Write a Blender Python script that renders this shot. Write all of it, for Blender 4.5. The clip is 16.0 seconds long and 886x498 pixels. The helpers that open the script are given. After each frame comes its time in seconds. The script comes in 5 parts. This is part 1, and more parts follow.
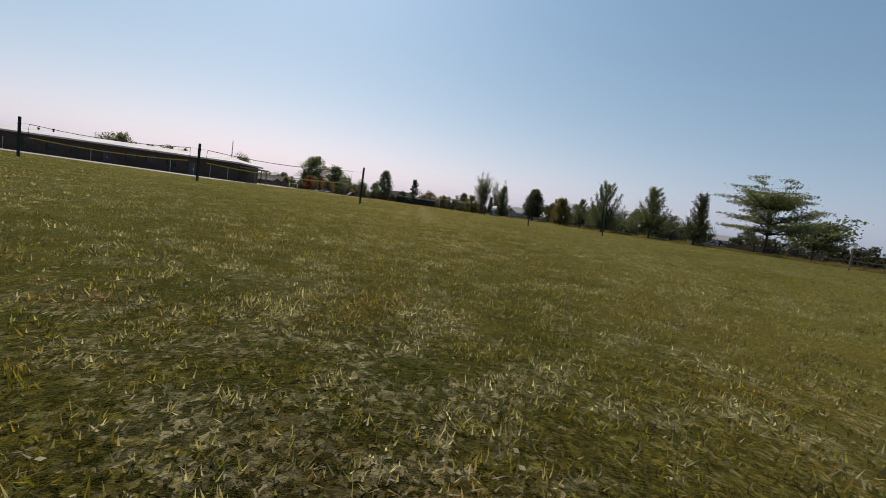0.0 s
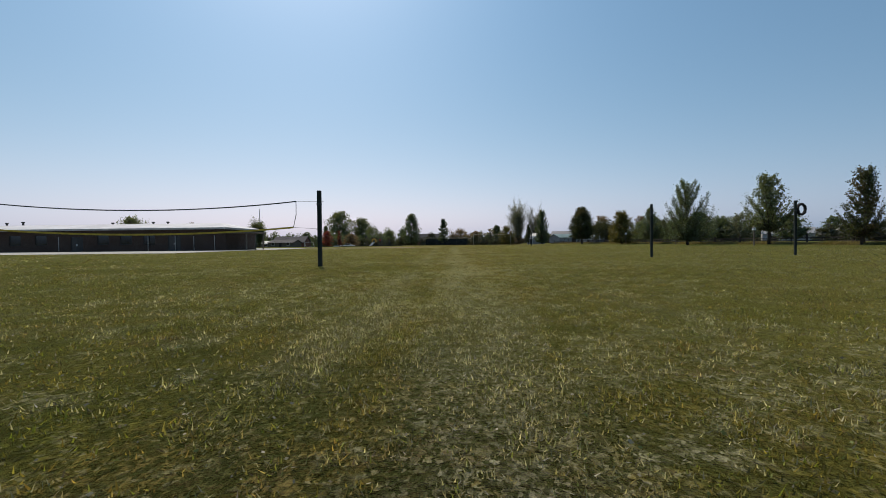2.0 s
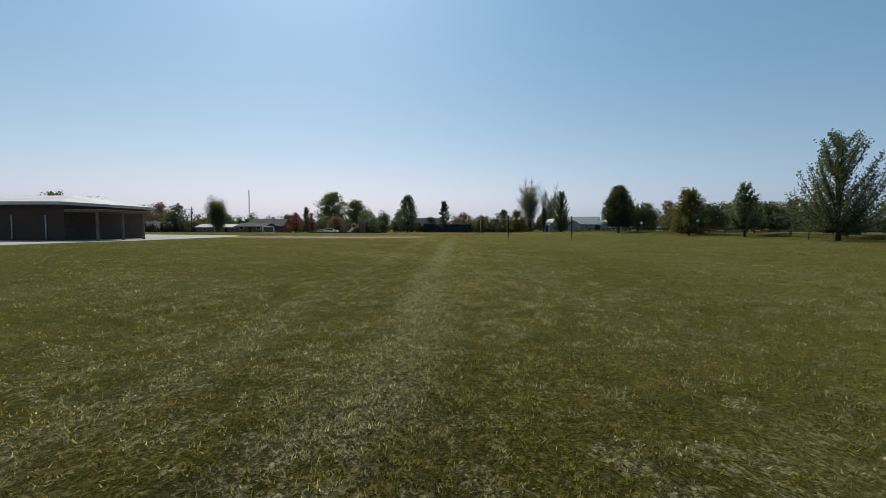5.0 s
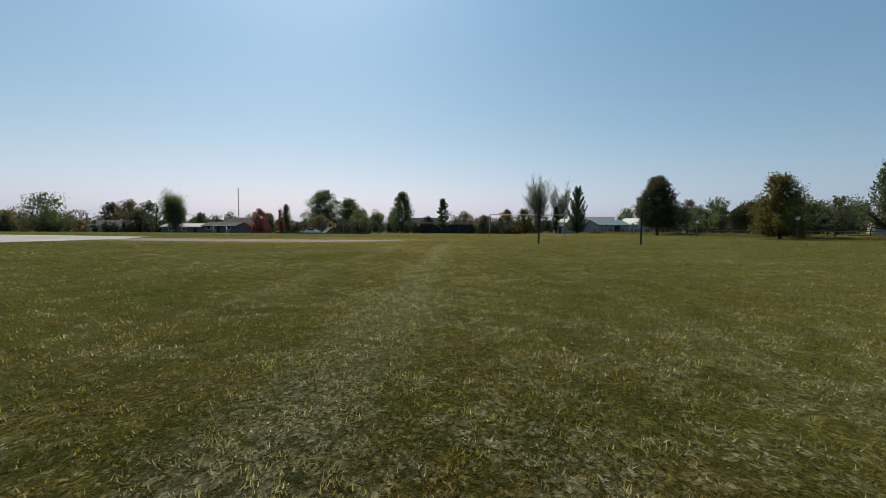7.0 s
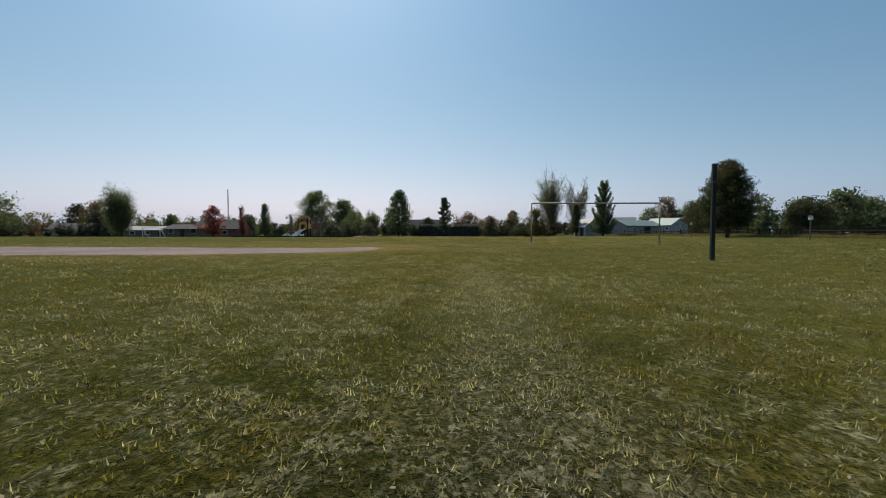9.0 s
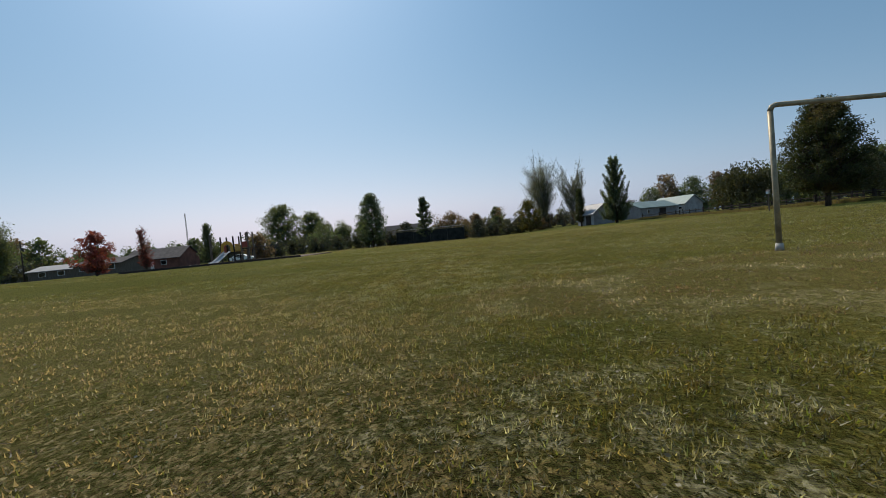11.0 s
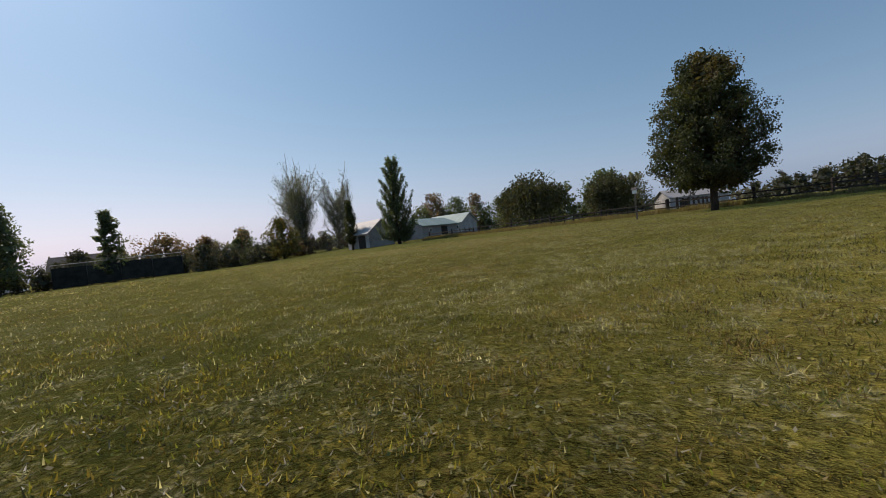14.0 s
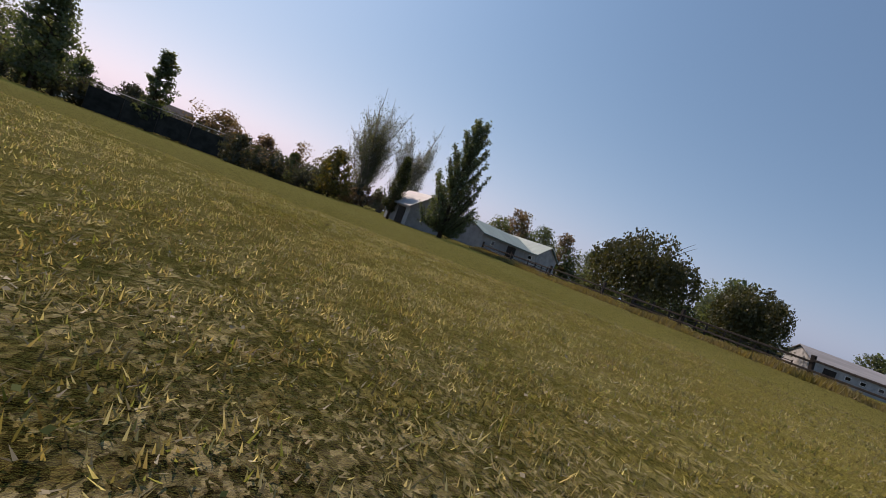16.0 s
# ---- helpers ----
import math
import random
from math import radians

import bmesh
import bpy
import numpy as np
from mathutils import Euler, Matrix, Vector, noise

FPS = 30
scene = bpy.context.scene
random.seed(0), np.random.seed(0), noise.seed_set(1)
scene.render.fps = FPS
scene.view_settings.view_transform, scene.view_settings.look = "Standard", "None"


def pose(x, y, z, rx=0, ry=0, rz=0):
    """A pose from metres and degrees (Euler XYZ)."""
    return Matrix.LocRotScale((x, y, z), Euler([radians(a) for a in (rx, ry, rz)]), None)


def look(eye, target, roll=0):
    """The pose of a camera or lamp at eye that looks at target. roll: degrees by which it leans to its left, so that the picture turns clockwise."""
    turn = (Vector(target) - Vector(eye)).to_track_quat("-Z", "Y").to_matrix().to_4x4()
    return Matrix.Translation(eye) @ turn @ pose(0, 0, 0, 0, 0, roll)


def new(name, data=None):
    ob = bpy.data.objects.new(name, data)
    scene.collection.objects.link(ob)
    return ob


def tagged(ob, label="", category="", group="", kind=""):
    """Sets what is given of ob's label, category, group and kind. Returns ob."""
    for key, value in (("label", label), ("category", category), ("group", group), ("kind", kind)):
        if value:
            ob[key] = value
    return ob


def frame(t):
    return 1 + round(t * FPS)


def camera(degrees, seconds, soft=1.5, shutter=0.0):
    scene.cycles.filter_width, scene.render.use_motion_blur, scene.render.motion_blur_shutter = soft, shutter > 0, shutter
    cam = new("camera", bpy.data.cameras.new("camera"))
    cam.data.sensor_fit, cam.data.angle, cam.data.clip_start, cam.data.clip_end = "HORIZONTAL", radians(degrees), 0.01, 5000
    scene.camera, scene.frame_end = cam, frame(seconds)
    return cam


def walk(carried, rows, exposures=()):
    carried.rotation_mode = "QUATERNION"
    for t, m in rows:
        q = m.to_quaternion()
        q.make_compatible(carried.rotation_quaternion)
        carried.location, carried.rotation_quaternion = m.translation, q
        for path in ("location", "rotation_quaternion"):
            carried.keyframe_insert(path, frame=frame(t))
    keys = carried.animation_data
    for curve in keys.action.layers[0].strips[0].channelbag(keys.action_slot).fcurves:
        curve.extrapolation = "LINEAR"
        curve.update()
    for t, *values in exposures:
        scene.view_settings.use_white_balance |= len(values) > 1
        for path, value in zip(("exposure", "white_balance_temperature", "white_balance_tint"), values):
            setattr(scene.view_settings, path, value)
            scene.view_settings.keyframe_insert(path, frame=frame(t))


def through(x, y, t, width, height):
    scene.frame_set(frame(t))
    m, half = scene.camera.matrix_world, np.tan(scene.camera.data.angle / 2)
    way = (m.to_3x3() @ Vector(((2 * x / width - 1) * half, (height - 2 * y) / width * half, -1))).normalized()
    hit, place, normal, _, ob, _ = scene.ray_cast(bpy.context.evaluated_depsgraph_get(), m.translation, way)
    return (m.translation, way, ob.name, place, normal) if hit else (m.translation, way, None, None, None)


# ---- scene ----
cam = camera(91.2, 16.0, soft=0.9)
PATH = [
    (0, (0.964, 4.195, 0.632), (1.072, 6.183, 0.44), 8.0),
    (0.5, (1.201, 8.473, 0.615), (1.203, 10.467, 0.46), 5.7),
    (1, (1.173, 12.779, 0.569), (1.107, 14.776, 0.492), 3.5),
    (1.5, (1.066, 17.069, 0.66), (0.996, 19.067, 0.633), 0.4),
    (2, (0.983, 21.392, 0.768), (0.917, 23.39, 0.74), -0.6),
    (2.5, (0.987, 25.847, 0.951), (0.908, 27.845, 0.917), -0.4),
    (3, (1.087, 30.095, 1.044), (1.003, 32.092, 0.998), -0.2),
    (3.5, (1.21, 34.261, 1.138), (1.125, 36.257, 1.052), 0.0),
    (4, (1.402, 38.482, 1.191), (1.316, 40.478, 1.087), 0.1),
    (4.2, (1.433, 40.239, 1.197), (1.348, 42.235, 1.094), 0.0),
    (6.3, (1.674, 59.75, 1.05), (1.592, 61.746, 0.956), 0.3),
    (6.5, (1.621, 61.555, 1.013), (1.538, 63.551, 0.918), 0.2),
    (7, (1.53, 66.042, 1.001), (1.444, 68.038, 0.908), 0.3),
    (7.5, (1.352, 70.305, 0.863), (1.264, 72.301, 0.771), 0.2),
    (8, (1.093, 74.599, 0.739), (1.003, 76.595, 0.652), 0.2),
    (8.2, (0.939, 76.426, 0.743), (0.85, 78.422, 0.654), 0.1),
    (10.3, (-0.988, 96.149, 0.691), (-1.074, 98.147, 0.638), 0.0),
    (10.5, (-1.127, 97.971, 0.718), (-1.203, 99.969, 0.661), -0.6),
    (11, (-1.394, 102.548, 0.806), (-1.388, 104.547, 0.741), -5.5),
    (11.5, (-1.723, 107.237, 0.808), (-1.498, 109.223, 0.734), -12.3),
    (12, (-1.774, 111.87, 0.7), (-1.318, 113.816, 0.62), -14.8),
    (12.5, (-1.115, 116.362, 0.64), (-0.459, 118.25, 0.568), -13.7),
    (13, (0.451, 120.574, 0.59), (1.261, 122.402, 0.526), -12.1),
    (13.5, (2.713, 124.672, 0.566), (3.638, 126.443, 0.501), -9.7),
    (14, (5.461, 128.672, 0.597), (6.489, 130.387, 0.529), -6.8),
    (14.5, (8.317, 132.507, 0.638), (9.414, 134.177, 0.559), -2.8),
    (15, (11.307, 136.248, 0.614), (12.41, 137.915, 0.525), 1.8),
    (15.5, (14.382, 140.044, 0.553), (15.38, 141.775, 0.473), 11.7),
    (16, (17.689, 144.399, 0.515), (18.404, 146.265, 0.447), 20.7),
]
walk(cam, [(t, look(eye, target, roll)) for t, eye, target, roll in PATH], [(0, -0.03, 7150, 20), (2, -0.12, 6530, 14), (4, -0.14, 6440, 12), (7, -0.13, 6640, 11), (11, -0.18, 6460, 13), (13, -0.08, 6680, 17), (15, -0.02, 6880, 24), (16, 0.0, 7030, 28)])

# ---------------------------------------------------------------- light
SUN_AZ, SUN_EL = radians(-20), radians(49)
w = bpy.data.worlds.new("sky")
scene.world = w
w.use_nodes = True
wt = w.node_tree
sky = wt.nodes.new("ShaderNodeTexSky")
sky.sky_type = "NISHITA"
sky.sun_disc = False
sky.sun_elevation, sky.sun_rotation = SUN_EL, SUN_AZ
sky.air_density, sky.dust_density, sky.ozone_density = 1.0, 1.0, 0.3
split, join = wt.nodes.new("ShaderNodeSeparateColor"), wt.nodes.new("ShaderNodeCombineColor")
wt.links.new(sky.outputs[0], split.inputs[0])


def sky_math(op, a, b):
    m = wt.nodes.new("ShaderNodeMath")
    m.operation = op
    for sock, v in zip(m.inputs, (a, b)):
        if isinstance(v, (int, float)):
            sock.default_value = v
        else:
            wt.links.new(v, sock)
    return m.outputs[0]


# autumn haze: a pale lilac horizon under a clear blue, over a thin even veil
for i, (gain, powers, veil) in enumerate(((0.166, (-0.106, 2.005, -0.236), 0.7), (0.569, (0.292, 0.377, 0.506), 0.9), (1.516, (0.82, -0.921, 0.926), 0.9))):
    c = gain
    for j, power in enumerate(powers):
        c = sky_math("MULTIPLY", sky_math("POWER", split.outputs[j], power), c)
    wt.links.new(sky_math("ADD", c, veil), join.inputs[i])
wt.links.new(join.outputs[0], wt.nodes["Background"].inputs[0])
wt.nodes["Background"].inputs[1].default_value = 0.1
sun_lamp = bpy.data.lights.new("sun", "SUN")
sun_lamp.energy, sun_lamp.angle, sun_lamp.color = 4.4, radians(0.6), (1.0, 0.91, 0.76)
sun = new("sun", sun_lamp)
sd = Vector((math.sin(SUN_AZ) * math.cos(SUN_EL), math.cos(SUN_AZ) * math.cos(SUN_EL), math.sin(SUN_EL)))
sun.matrix_world = look(sd * 100, (0, 0, 0))



# ---------------------------------------------------------------- materials
class Nodes:
    """Short ways to write a node tree."""

    def __init__(self, name):
        self.mat = bpy.data.materials.new(name)
        self.mat.use_nodes = True
        self.t = self.mat.node_tree
        self.t.nodes.clear()
        self.out = self.t.nodes.new("ShaderNodeOutputMaterial")

    def n(self, kind):
        return self.t.nodes.new("ShaderNode" + kind)

    def put(self, sock, v):
        if hasattr(v, "is_output"):
            self.t.links.new(v, sock)
        elif v is not None:
            sock.default_value = (*v, 1.0) if isinstance(v, tuple) and len(v) == 3 and sock.type == "RGBA" else v

    def math(self, op, a, b=0.0, clamp=False):
        m = self.n("Math")
        m.operation, m.use_clamp = op, clamp
        self.put(m.inputs[0], a)
        self.put(m.inputs[1], b)
        return m.outputs[0]

    def noise(self, vec, scale, detail=3.0, rough=0.55):
        m = self.n("TexNoise")
        self.put(m.inputs["Vector"], vec)
        m.inputs["Scale"].default_value, m.inputs["Detail"].default_value, m.inputs["Roughness"].default_value = scale, detail, rough
        return m.outputs["Fac"]

    def ramp(self, fac, lo, hi):
        m = self.n("MapRange")
        m.interpolation_type = "SMOOTHSTEP"
        self.put(m.inputs[0], fac)
        m.inputs[1].default_value, m.inputs[2].default_value = lo, hi
        return m.outputs[0]

    def mix(self, fac, a, b, mode="MIX"):
        m = self.n("Mix")
        m.data_type, m.blend_type = "RGBA", mode
        self.put(m.inputs[0], fac)
        self.put(m.inputs[6], a)
        self.put(m.inputs[7], b)
        return m.outputs[2]

    def pos(self):
        return self.n("NewGeometry").outputs["Position"]

    def scaled(self, vec, s):
        m = self.n("Mapping")
        self.put(m.inputs[0], vec)
        m.inputs[3].default_value = s
        return m.outputs[0]

    def island(self):
        return self.n("NewGeometry").outputs["Random Per Island"]

    def obrand(self):
        return self.n("ObjectInfo").outputs["Random"]

    def bump(self, h, strength, dist):
        m = self.n("Bump")
        m.inputs["Strength"].default_value, m.inputs["Distance"].default_value = strength, dist
        self.put(m.inputs["Height"], h)
        return m.outputs[0]

    def pbr(self, col, rough=0.8, metal=0.0, normal=None, spec=0.4, emit=None):
        p = self.n("BsdfPrincipled")
        self.put(p.inputs["Base Color"], col)
        self.put(p.inputs["Roughness"], rough)
        p.inputs["Metallic"].default_value = metal
        p.inputs["Specular IOR Level"].default_value = spec
        if normal is not None:
            self.put(p.inputs["Normal"], normal)
        self.t.links.new(p.outputs[0], self.out.inputs[0])
        return self.mat

    def leafy(self, col, through, amount=0.4, rough=0.55, gloss=0.05):
        """A thin leaf: reflects, and lets light through."""
        d, tr, g = self.n("BsdfDiffuse"), self.n("BsdfTranslucent"), self.n("BsdfGlossy")
        self.put(d.inputs[0], col)
        self.put(tr.inputs[0], through)
        g.inputs["Roughness"].default_value = rough
        self.put(g.inputs[0], (0.8, 0.85, 0.9))
        m1, m2 = self.n("MixShader"), self.n("MixShader")
        m1.inputs[0].default_value, m2.inputs[0].default_value = amount, gloss
        self.t.links.new(d.outputs[0], m1.inputs[1])
        self.t.links.new(tr.outputs[0], m1.inputs[2])
        self.t.links.new(m1.outputs[0], m2.inputs[1])
        self.t.links.new(g.outputs[0], m2.inputs[2])
        self.t.links.new(m2.outputs[0], self.out.inputs[0])
        return self.mat


def worn(name, col, var=0.25, scale=3.0, rough=0.75, metal=0.0, bump=0.2, grain=40.0, spec=0.4, stretch=(1, 1, 1)):
    """A plain coat with stains at one scale and grain at another."""
    k = Nodes(name)
    p = k.n("TexCoord").outputs["Object"]
    p = k.scaled(p, stretch)
    a, b = k.noise(p, scale, 4), k.noise(p, grain, 3)
    dark = tuple(c * (1 - var) for c in col)
    light = tuple(min(1, c * (1 + var)) for c in col)
    c = k.mix(k.ramp(a, 0.3, 0.7), dark, light)
    c = k.mix(k.math("MULTIPLY", k.ramp(b, 0.35, 0.75), 0.5), c, tuple(x * (1 - 0.8 * var) for x in col))
    shade = k.math("ADD", 0.85, k.math("MULTIPLY", k.obrand(), 0.3))
    hs = k.n("HueSaturation")
    k.put(hs.inputs["Value"], shade)
    k.put(hs.inputs["Color"], c)
    return k.pbr(hs.outputs[0], rough, metal, k.bump(b, bump, 0.01), spec)


def turf_colour(k):
    """Colour of the mown field by place: green, dull olive and straw, with worn lanes and the bare goal mouth."""
    p = k.scaled(k.pos(), (1, 1, 0))
    xyz = k.n("SeparateXYZ")
    k.put(xyz.inputs[0], p)
    x, y = xyz.outputs[0], xyz.outputs[1]
    big = k.noise(p, 0.07, 3)
    mid = k.noise(p, 0.42, 4, 0.6)
    small = k.noise(p, 2.2, 5, 0.68)
    tiny = k.noise(p, 9.0, 4, 0.7)
    c = k.mix(k.ramp(big, 0.36, 0.64), (0.112, 0.095, 0.017), (0.152, 0.119, 0.025))
    c = k.mix(k.math("MULTIPLY", k.ramp(mid, 0.44, 0.62), 0.85), c, (0.178, 0.122, 0.036))
    # fresh green clumps
    fresh = k.noise(k.scaled(p, (1, 0.5, 1)), 0.8, 4, 0.65)
    c = k.mix(k.math("MULTIPLY", k.ramp(fresh, 0.54, 0.66), 0.7), c, (0.090, 0.097, 0.015))
    # closer, darker growth in clumps a hand to a stride wide
    close = k.ramp(k.noise(k.scaled(p, (1, 0.75, 1)), 1.7, 5, 0.7), 0.53, 0.4)
    c = k.mix(k.math("MULTIPLY", close, 0.8), c, (0.042, 0.042, 0.010))
    # straw: thatch in blotches, thicker in some stretches than in others
    thick = k.math("MULTIPLY", k.math("SUBTRACT", k.noise(p, 0.24, 3), 0.5), 0.4)
    straw = k.math("MULTIPLY", k.ramp(k.math("ADD", small, thick), 0.48, 0.57), k.ramp(tiny, 0.4, 0.53))
    c = k.mix(k.math("MULTIPLY", straw, 0.85), c, (0.33, 0.3, 0.185))
    # brown dead thatch in wider spots
    dead = k.ramp(k.noise(k.scaled(p, (0.8, 1, 1)), 1.1, 4, 0.65), 0.58, 0.68)
    c = k.mix(k.math("MULTIPLY", dead, 0.75), c, (0.15, 0.09, 0.038))
    # the far east corner has dried out more
    dry = k.math("MULTIPLY", k.ramp(y, 132, 146), k.ramp(k.noise(p, 0.3, 3), 0.3, 0.55))
    c = k.mix(k.math("MULTIPLY", dry, k.math("ADD", 0.3, k.math("MULTIPLY", k.ramp(small, 0.42, 0.62), 0.45))), c, (0.29, 0.235, 0.12))
    # worn lanes that run the length of the field
    wob = k.math("MULTIPLY", k.math("SUBTRACT", k.noise(k.scaled(p, (0, 0.16, 0)), 1.0, 2), 0.5), 0.9)
    lane = None
    for x0, slope, half, force in ((1.45, -0.011, 0.36, 1.0), (0.9, -0.034, 0.24, 0.75), (2.6, 0.017, 0.14, 0.35), (-5.6, -0.02, 0.14, 0.25), (6.4, 0.01, 0.14, 0.25)):
        line = k.math("ADD", k.math("MULTIPLY", y, slope), x0)
        d = k.math("ABSOLUTE", k.math("SUBTRACT", k.math("ADD", x, wob), line))
        d = k.math("ADD", d, k.math("MULTIPLY", k.math("SUBTRACT", small, 0.5), 1.1))
        m = k.math("MULTIPLY", k.math("SUBTRACT", 1.0, k.ramp(d, half * 0.3, half * 1.8)), force)
        lane = m if lane is None else k.math("MAXIMUM", lane, m)
    brk = k.math("MULTIPLY", k.ramp(k.noise(k.scaled(p, (1.2, 0.5, 1)), 0.5, 4, 0.65), 0.36, 0.54), k.math("ADD", 0.35, k.math("MULTIPLY", k.ramp(tiny, 0.35, 0.55), 0.65)))
    reach = k.math("MULTIPLY", k.ramp(y, 16, 26), k.math("SUBTRACT", 1.0, k.ramp(y, 88, 98)))
    lane = k.math("MULTIPLY", k.math("MULTIPLY", lane, brk), reach)
    c = k.mix(k.math("MULTIPLY", lane, 0.85), c, (0.3, 0.272, 0.185))
    # bare brown ground before the goal, dry tan grass round the infield, and odd spots
    gx = k.math("DIVIDE", k.math("SUBTRACT", x, 5.4), 6.8)
    gy = k.math("DIVIDE", k.math("SUBTRACT", y, 107.4), 2.6)
    r2 = k.math("ADD", k.math("MULTIPLY", gx, gx), k.math("MULTIPLY", gy, gy))
    ragged = k.math("ADD", k.math("MULTIPLY", k.math("SUBTRACT", mid, 0.5), 1.2), k.math("MULTIPLY", k.math("SUBTRACT", small, 0.5), 1.0))
    bare = k.math("SUBTRACT", 1.0, k.ramp(k.math("ADD", r2, ragged), 0.65, 1.1))
    worn_in = k.math("MULTIPLY", bare, k.math("ADD", 0.72, k.math("MULTIPLY", k.ramp(small, 0.3, 0.6), 0.28)))
    c = k.mix(worn_in, c, k.mix(k.ramp(k.noise(p, 0.9, 3), 0.52, 0.62), (0.2, 0.12, 0.066), (0.4, 0.31, 0.19)))
    ix = k.math("DIVIDE", k.math("SUBTRACT", x, -15.0), 14.0)
    iy = k.math("DIVIDE", k.math("SUBTRACT", y, 103.5), 11.5)
    r3 = k.math("ADD", k.math("MULTIPLY", ix, ix), k.math("MULTIPLY", iy, iy))
    ring = k.math("SUBTRACT", 1.0, k.ramp(k.math("ADD", r3, k.math("MULTIPLY", ragged, 0.7)), 0.8, 1.08))
    ring = k.math("MULTIPLY", ring, k.math("ADD", 0.65, k.math("MULTIPLY", k.ramp(mid, 0.35, 0.6), 0.3)))
    c = k.mix(ring, c, (0.295, 0.21, 0.11))
    spot = k.ramp(k.noise(p, 0.33, 3, 0.5), 0.69, 0.76)
    c = k.mix(k.math("MULTIPLY", spot, 0.4), c, (0.22, 0.145, 0.078))
    return c, p, small


def flecks(k, p, scale):
    """A random grey for each small cell: blades and gaps of a close-cropped turf."""
    v = k.n("TexVoronoi")
    k.put(v.inputs["Vector"], p)
    v.inputs["Scale"].default_value = scale
    s = k.n("SeparateColor")
    k.put(s.inputs[0], v.outputs["Color"])
    return s.outputs[0]


GROUND_SHADE = 0.33  # dark thatch and soil, with the shade between the blades painted in


def turf_ground():
    k = Nodes("turf_ground")
    c, p, small = turf_colour(k)
    lump = k.noise(p, 7, 5, 0.7)
    fine = k.noise(p, 24, 5, 0.75)
    warp = k.n("TexNoise")
    k.put(warp.inputs["Vector"], p)
    warp.inputs["Scale"].default_value = 30.0
    va = k.n("VectorMath")
    va.operation = "MULTIPLY_ADD"
    k.put(va.inputs[0], warp.outputs["Color"])
    va.inputs[1].default_value = (0.06, 0.06, 0.0)
    k.put(va.inputs[2], p)
    q = va.outputs[0]
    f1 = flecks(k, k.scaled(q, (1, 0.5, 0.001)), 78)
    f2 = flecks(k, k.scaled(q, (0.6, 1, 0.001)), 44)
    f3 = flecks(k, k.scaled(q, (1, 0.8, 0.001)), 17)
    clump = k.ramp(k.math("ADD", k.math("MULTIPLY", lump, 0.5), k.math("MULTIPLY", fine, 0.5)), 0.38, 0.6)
    g = k.math("ADD", 0.14, k.math("MULTIPLY", k.math("POWER", f1, 2.2), 2.1))  # sunlit tips and shaded gaps, painted into the colour
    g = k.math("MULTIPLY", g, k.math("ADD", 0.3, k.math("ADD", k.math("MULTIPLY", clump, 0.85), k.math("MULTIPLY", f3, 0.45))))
    c = k.mix(k.math("MULTIPLY", k.math("GREATER_THAN", f2, 0.82), 0.55), c, (0.27, 0.24, 0.135))
    c = k.mix(k.math("MULTIPLY", k.math("LESS_THAN", f2, 0.16), 0.6), c, (0.095, 0.062, 0.03))
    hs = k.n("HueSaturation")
    k.put(hs.inputs["Value"], k.math("MULTIPLY", g, GROUND_SHADE))
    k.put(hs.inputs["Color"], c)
    h = k.math("ADD", k.math("MULTIPLY", lump, 1.2), k.math("ADD", fine, k.math("MULTIPLY", f1, 0.2)))
    k.pbr(hs.outputs[0], 0.95, 0.0, k.bump(h, 0.55, 0.05), 0.0)
    p = k.out.inputs[0].links[0].from_node  # upright blade tips give the turf a nap
    p.inputs["Sheen Weight"].default_value, p.inputs["Sheen Roughness"].default_value = 1.0, 0.3
    p.inputs["Sheen Tint"].default_value = (0.62, 0.53, 0.11, 1.0)
    return k.mat


def turf_blade():
    k = Nodes("turf_blade")
    c, p, small = turf_colour(k)
    r = k.island()
    hs = k.n("HueSaturation")
    k.put(hs.inputs["Value"], k.math("ADD", 0.56, k.math("MULTIPLY", k.math("MULTIPLY", r, r), 1.35)))
    k.put(hs.inputs["Hue"], k.math("ADD", 0.485, k.math("MULTIPLY", k.math("FRACT", k.math("MULTIPLY", r, 37.7)), 0.03)))
    k.put(hs.inputs["Color"], c)
    c = hs.outputs[0]
    dry = k.math("GREATER_THAN", k.math("FRACT", k.math("MULTIPLY", r, 91.3)), 0.86)
    c = k.mix(k.math("MULTIPLY", dry, 0.9), c, (0.27, 0.245, 0.165))
    green = k.math("GREATER_THAN", k.math("FRACT", k.math("MULTIPLY", r, 53.9)), 0.85)
    c = k.mix(k.math("MULTIPLY", green, 0.7), c, (0.12, 0.15, 0.02))
    tr = k.mix(1.0, c, (1.6, 1.6, 1.0), "MULTIPLY")
    return k.leafy(c, tr, 0.58, 0.45, 0.02)


def foliage(name, cols, through=1.5, amount=0.38, gloss=0.03):
    """Leaves whose colour wanders from leaf to leaf and limb to limb."""
    k = Nodes(name)
    r = k.island()
    a = k.noise(k.pos(), 0.5, 3)
    c = k.mix(r, cols[0], cols[1])
    c = k.mix(k.math("MULTIPLY", k.ramp(a, 0.5, 0.66), 0.75), c, cols[2])
    t = k.mix(1.0, c, (through, through * 0.95, through * 0.45), "MULTIPLY")
    return k.leafy(c, t, amount, 0.5, gloss)


def litter_mat():
    k = Nodes("dry_leaf")
    r = k.island()
    c = k.mix(r, (0.2, 0.16, 0.085), (0.4, 0.35, 0.23))
    c = k.mix(k.math("GREATER_THAN", k.math("FRACT", k.math("MULTIPLY", r, 41.3)), 0.6), c, (0.15, 0.17, 0.05))
    return k.leafy(c, c, 0.25, 0.5, 0.015)


